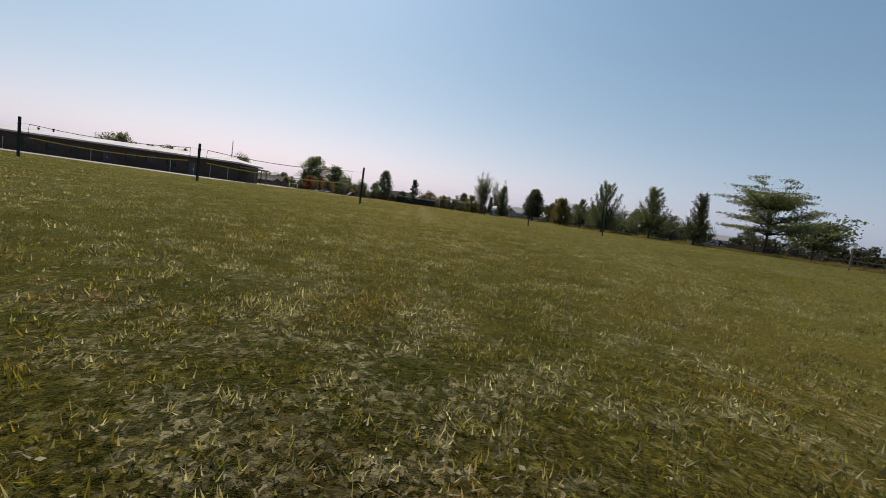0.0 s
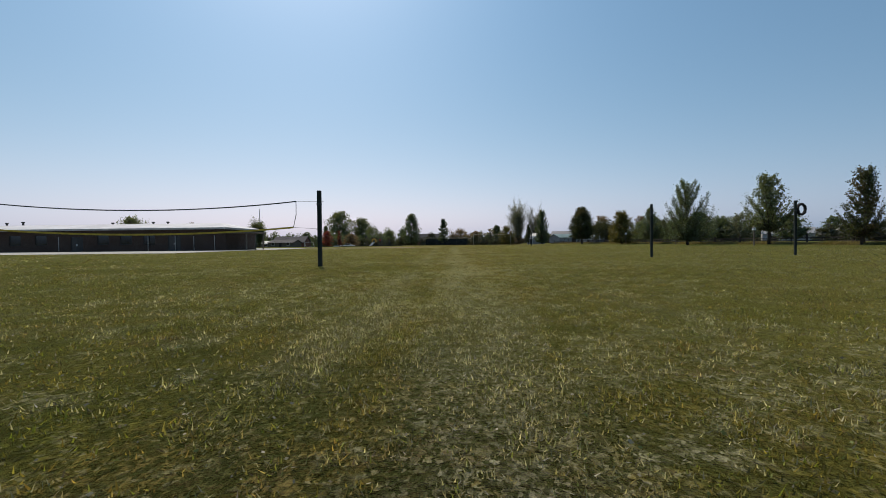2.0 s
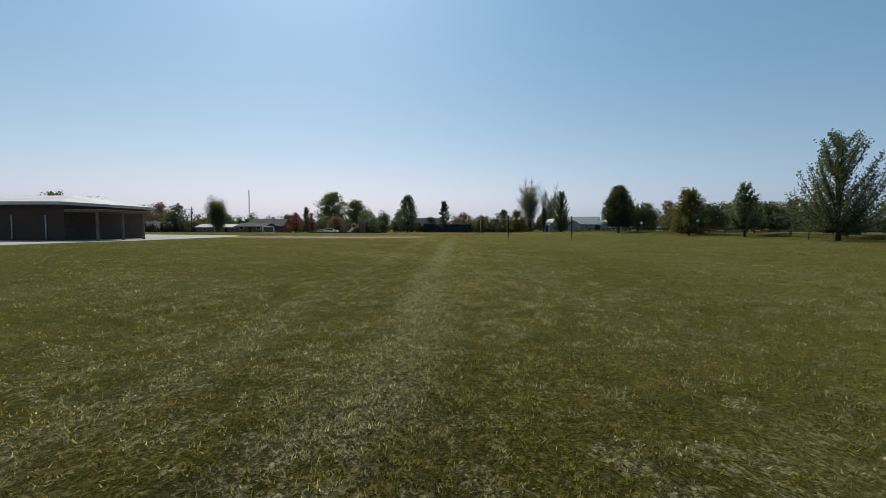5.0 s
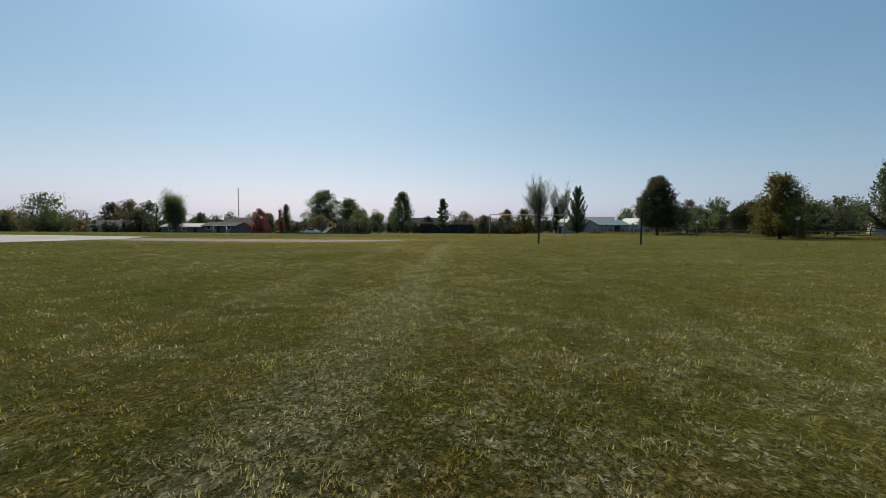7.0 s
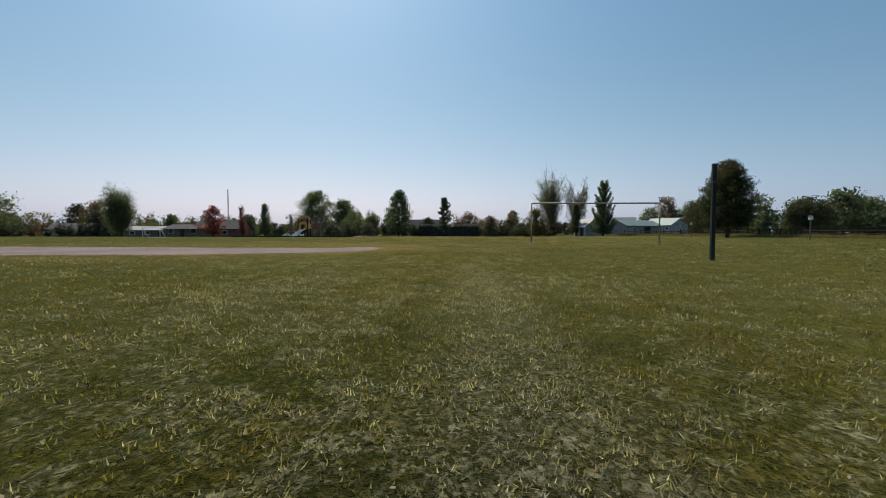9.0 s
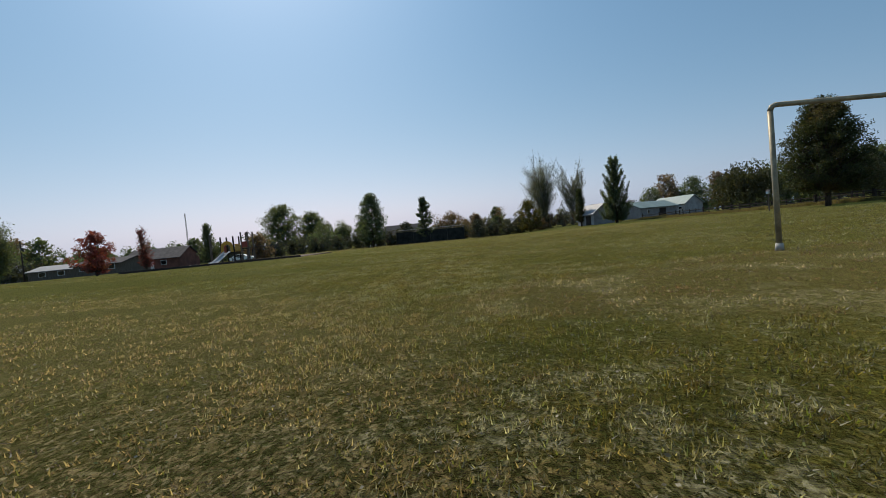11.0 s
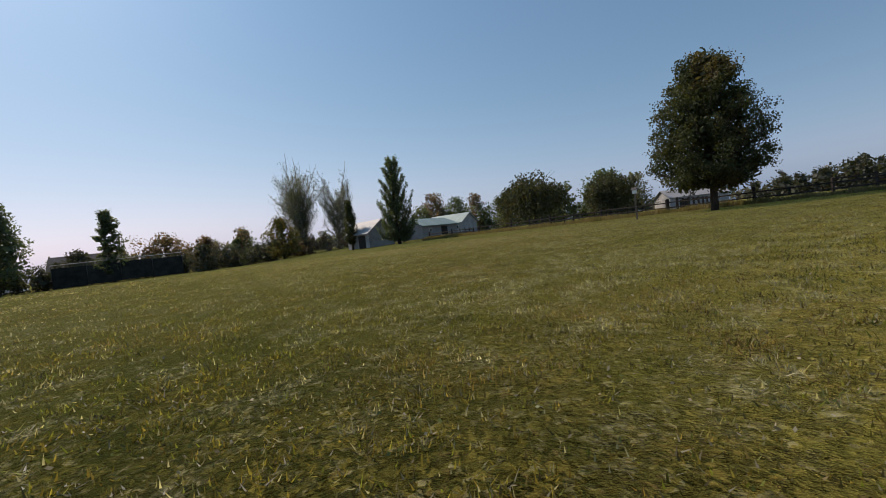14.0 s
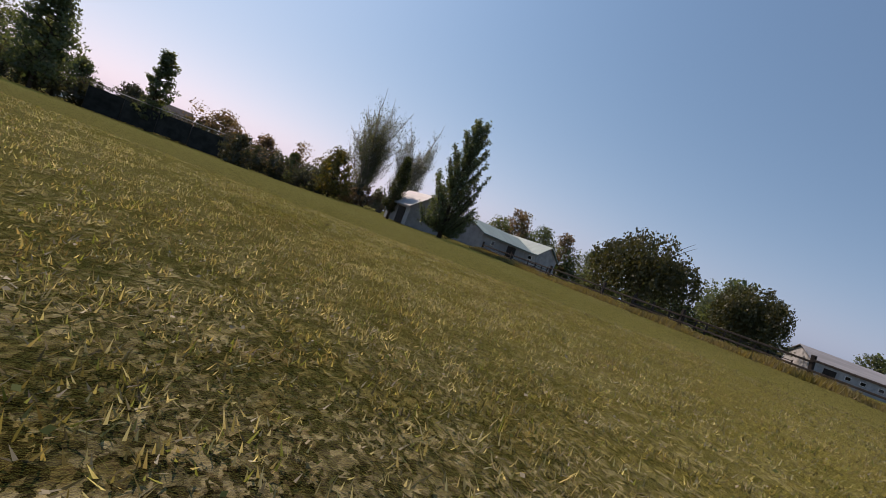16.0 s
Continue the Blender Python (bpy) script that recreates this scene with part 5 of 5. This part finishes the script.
rail_fence([(40.5, 12), (40.3, 60), (40.0, 100), (39.4, 149.3)], 6.0, "dark weathered two-rail wooden fence along the field", (0.35, 0.7), seed=2)
rail_fence([(39.3, 149.3), (38.3, 161.3), (37.5, 185.5), (48, 193), (59, 204.5)], 6.05, "dark weathered wooden rail fence by the farm", (0.35, 0.72), seed=3)
rail_fence([(40.2, 149.0), (54, 153.4)], 2.0, "paddock fence of closely set dark posts", (0.95,), seed=4)
rail_fence([(43, 140), (62, 133), (80, 118)], 5.0, "three-rail paddock fence on the grass", (0.35, 0.65, 0.95), seed=6)
rail_fence([(41.5, 168), (60, 176), (84, 181)], 4.0, "paddock rail fence before the willows", (0.45, 0.85), seed=7)


def dry_verge(rng, line, half, label):
    """Unmown dry grass that stands along a fence."""
    out = []
    for (x0, y0), (x1, y1) in zip(line[:-1], line[1:]):
        ln = math.hypot(x1 - x0, y1 - y0)
        n = int(ln * 330 * half)
        u, v = rng.uniform(0, ln, n), np.clip(rng.normal(0, 0.5, n), -1, 1) * half
        x, y = x0 + (x1 - x0) * u / ln + (y1 - y0) / ln * v, y0 + (y1 - y0) * u / ln - (x1 - x0) / ln * v
        z = np.array([gz(a, b) for a, b in zip(x, y)])
        wave = 0.5 + 0.3 * np.sin(u * 0.9 + 2 * np.sin(u * 0.23)) + 0.2 * np.sin(u * 2.7)
        ht = (0.14 + 0.26 * wave) * rng.uniform(0.6, 1.25, n)
        a, la = rng.uniform(0, 6.28, n), rng.uniform(0, 6.28, n)
        w = 0.035
        tri = np.zeros((n, 3, 3))
        tri[:, 0] = np.stack((x - np.cos(a) * w, y - np.sin(a) * w, z - 0.02), 1)
        tri[:, 1] = np.stack((x + np.cos(a) * w, y + np.sin(a) * w, z - 0.02), 1)
        tri[:, 2] = np.stack((x + np.cos(la) * ht * 0.4, y + np.sin(la) * ht * 0.4, z + ht), 1)
        out.append(tri.reshape(-1, 3))
    return tagged(new("tall_grass", bulk_mesh("tall_grass", np.concatenate(out), 3, M["dry_grass"])), label, "grass", kind="stuff")


dry_verge(np.random.default_rng(31), [(39.9, 14), (39.7, 60), (39.4, 100), (38.9, 149), (37.9, 161), (37.2, 185.5), (47.6, 192.6)], 1.1, "tall dry tan grass along the paddock fence")


# ---------------------------------------------------------------- play equipment
def play_tower(x, y):
    root = tagged(empty("play_tower", x, y, gz(x, y)), "play tower with yellow panels and a pale steel slide", "play equipment")
    for px in (-0.65, 0.65):
        for py in (-0.65, 0.65):
            part("post", boxm(px - 0.06, px + 0.06, py - 0.06, py + 0.06, 0, 2.75, 0.01), M["dark_wood"], root)
    part("deck", boxm(-0.585, 0.585, -0.585, 0.585, 1.05, 1.13, 0.01), M["dark_wood"], root)
    for px, py in ((-2.35, 0.5), (-1.85, -0.3), (1.45, -0.6), (1.45, 0.6), (2.15, -0.6), (2.15, 0.6)):
        part("tall_post", boxm(px - 0.06, px + 0.06, py - 0.06, py + 0.06, 0, 3.1, 0.01), M["weathered_wood"], root)
    part("side_deck", boxm(1.5, 2.1, -0.66, 0.66, 1.35, 1.43, 0.01), M["dark_wood"], root)
    part("bridge", boxm(0.72, 1.38, -0.4, 0.4, 1.16, 1.22, 0.01), M["dark_wood"], root)
    part("rail_panel", boxm(1.52, 2.08, -0.72, -0.67, 1.5, 2.1, 0.015), M["red_plastic"], root)
    # arched yellow front panel over the slide
    bm = bmesh.new()
    n = 14
    out, inn = [], []
    for i in range(n + 1):
        t = math.pi * i / n
        out.append((0.62 * math.cos(t), 1.75 + 0.55 * math.sin(t)))
        inn.append((0.34 * math.cos(t), 1.65 + 0.3 * math.sin(t)))
    out = [(0.62, 1.15)] + out + [(-0.62, 1.15)]
    inn = [(0.34, 1.15)] + inn + [(-0.34, 1.15)]
    lay = []
    for yy in (-0.76, -0.712):
        lay.append(([bm.verts.new((a, yy, b)) for a, b in out], [bm.verts.new((a, yy, b)) for a, b in inn]))
    for (o_, i_) in lay:
        for j in range(len(o_) - 1):
            bm.faces.new((o_[j], o_[j + 1], i_[j + 1], i_[j]))
    for k in (0, 1):
        for j in range(len(out) - 1):
            bm.faces.new((lay[0][k][j], lay[0][k][j + 1], lay[1][k][j + 1], lay[1][k][j]))
    part("front_panel", bm, M["yellow_plastic"], root)
    part("side_panel", boxm(0.712, 0.76, -0.58, 0.58, 1.15, 1.95, 0.02), M["yellow_plastic"], root)
    part("side_panel", boxm(-0.76, -0.712, -0.58, 0.58, 1.15, 1.95, 0.02), M["red_plastic"], root)
    # slide: bed with turned-up rims, running towards the field
    bm = bmesh.new()
    prof = [(-0.3, 0.16), (-0.3, 0.0), (0.3, 0.0), (0.3, 0.16)]
    path = [(-0.77, 1.12), (-0.95, 1.1), (-1.5, 0.62), (-2.05, 0.2), (-2.4, 0.12)]
    shear = -0.55
    rows = []
    for yy, zz in path:
        k = (yy + 0.77) * -shear
        rows.append([bm.verts.new((px + k, yy, zz + pz)) for px, pz in prof])
    for i in range(len(rows) - 1):
        for j in range(3):
            bm.faces.new((rows[i][j], rows[i + 1][j], rows[i + 1][j + 1], rows[i][j + 1]))
    bmesh.ops.solidify(bm, geom=bm.faces[:], thickness=0.03)
    part("slide", bm, M["slide_steel"], root, "pale polished slide")
    for i in range(4):
        part("rung", boxm(-0.5, 0.5, 0.72 + 0.16 * (3 - i), 0.78 + 0.16 * (3 - i), 0.22 + 0.25 * i, 0.27 + 0.25 * i), M["dark_metal"], root)
    for s in (-0.53, 0.53):
        tubes("ladder_rail", [([(s, 1.3, 0.02), (s, 0.72, 1.9)], (0.03, 0.03))], M["dark_metal"], root)
    return root


play_tower(-23.3, 147.9)


def climber(x, y):
    root = tagged(empty("climbing_frame", x, y, gz(x, y)), "dark metal climbing frame beside the play tower", "play equipment")
    for px in (-1.2, 0, 1.2):
        tubes("arch", [([(px, -0.8, 0), (px, -0.7, 1.2), (px, 0, 1.75), (px, 0.7, 1.2), (px, 0.8, 0)], [0.035] * 5)], M["dark_metal"], root)
    for yy, zz in ((-0.7, 1.2), (-0.4, 1.5), (0, 1.75), (0.4, 1.5), (0.7, 1.2)):
        tubes("rung", [([(-1.2, yy, zz), (1.2, yy, zz)], (0.022, 0.022))], M["dark_metal"], root)


climber(-20.2, 149.4)


def timber_edge(x0, x1, y, z=0.0):
    """The landscape timbers round the mulch, laid end to end."""
    root = tagged(empty("timber_edging", x0, y, gz(x0, y)), "dark landscape timbers edging the play area", "edging")
    n = round((x1 - x0) / 2.4)
    me = box_mesh("timber", (0.01, (x1 - x0) / n - 0.01, -0.08, 0.08, -0.05, 0.2), M["dark_wood"], 0.015)
    rng = np.random.default_rng(9)
    for i in range(n):
        shared("timber", me, root, pose((x1 - x0) * i / n, rng.normal() * 0.015, 0, 0, 0, rng.normal() * 0.3))


timber_edge(-33, -15.2, 145.0)


def parked_car(x, y, turn, mat, label):
    root = tagged(empty("parked_car", x, y, gz(x, y), turn), label, "car")
    bm = bmesh.new()
    side = [(-2.2, 0.35), (2.2, 0.35), (2.25, 0.7), (1.9, 0.88), (1.05, 0.95), (0.45, 1.4), (-1.1, 1.42), (-1.75, 0.98), (-2.2, 0.9)]
    a = [bm.verts.new((px, -0.85, pz)) for px, pz in side]
    b = [bm.verts.new((px, 0.85, pz)) for px, pz in side]
    bm.faces.new(a)
    bm.faces.new(b[::-1])
    for i in range(len(side)):
        j = (i + 1) % len(side)
        bm.faces.new((a[i], b[i], b[j], a[j]))
    part("body", bm, mat, root)
    for s in (-1, 1):
        bm = bmesh.new()
        vs = [bm.verts.new((px, s * 0.856, pz)) for px, pz in ((0.9, 0.97), (0.42, 1.33), (-1.05, 1.35), (-1.5, 0.99))]
        bm.faces.new(vs)
        part("side_window", bm, M["dark_glass"], root)
        for px in (-1.35, 1.35):
            wh = tubes("wheel", [([(px, s * 0.7, 0.32), (px, s * 0.88, 0.32)], (0.32, 0.32))], M["rubber"], root, sides=14)
            tubes("rim", [([(px, s * 0.881, 0.32), (px, s * 0.895, 0.32)], (0.19, 0.17))], M["slide_steel"], wh, sides=10)


parked_car(-41.5, 190, 8, M["white_paint"], "white parked car behind the play area")
parked_car(-24, 247, 4, M["white_paint"], "white parked car by the far house")
parked_car(-52, 214, 0, M["slide_steel"], "silver parked car by the houses")


def basketball_hoop(x, y, turn):
    root = tagged(empty("basketball_hoop", x, y, 0, turn), "basketball hoop with a pale fan-shaped backboard", "basketball hoop")
    tubes("pole", [([(0, 0, 0), (0, 0, 3.0), (0, -0.7, 3.55)], (0.07, 0.07, 0.06))], M["dark_metal"], root, sides=10)
    bm = bmesh.new()
    pts = [(-0.45, 3.2), (0.45, 3.2)] + [(0.7 * math.cos(t), 3.65 + 0.5 * math.sin(t)) for t in [i * math.pi / 12 for i in range(13)]]
    a = [bm.verts.new((px, -0.75, pz)) for px, pz in pts]
    b = [bm.verts.new((px, -0.71, pz)) for px, pz in pts]
    bm.faces.new(a)
    bm.faces.new(b[::-1])
    for i in range(len(pts)):
        j = (i + 1) % len(pts)
        bm.faces.new((a[i], b[i], b[j], a[j]))
    part("backboard", bm, M["off_white"], root)
    hp = [(0.23 * math.cos(t), -1.0 + 0.23 * math.sin(t), 3.4) for t in [i * math.pi / 10 for i in range(21)]]
    tubes("rim", [(hp, [0.012] * 21)], M["red_plastic"], root, sides=6)


basketball_hoop(-38.6, 96, 20)


def backstop(x0, x1, y, h):
    """A long wire screen fence with a pale top rail."""
    z = gz((x0 + x1) / 2, y)
    root = tagged(empty("screen_fence", x0, y, z), "tall wire fence hung with dark windscreen, pale top rail", "fence")
    n = round((x1 - x0) / 4.5)
    for i in range(n + 1):
        x = (x1 - x0) * i / n
        tubes("post", [([(x, 0, -0.2), (x, 0, h - 0.05)], (0.05, 0.05))], M["dark_metal"], root, sides=8)
        if i < n:
            low = 0.12 + 0.1 * (i % 3)
            part("screen_panel", boxm(x + 0.06, x + (x1 - x0) / n - 0.06, -0.06, -0.035, low, h - 0.55 - 0.12 * (i % 2), 0.004), M["wind_screen"], root, "dark windscreen fabric")
    tubes("top_rail", [([(0, 0, h), (x1 - x0, 0, h)], (0.06, 0.06))], M["off_white"], root, sides=8)
    runs = []
    for i in range(int((x1 - x0) / 0.9)):
        runs.append(([(i * 0.9, 0.02, 0.1), (i * 0.9 + 0.9, 0.02, h - 0.1)], (0.008, 0.008)))
        runs.append(([(i * 0.9 + 0.9, -0.02, 0.1), (i * 0.9, -0.02, h - 0.1)], (0.008, 0.008)))
    tagged(tubes("wire", runs, M["dark_metal"], root, sides=3), kind="stuff")


backstop(-14, 5.5, 227.5, 4.2)
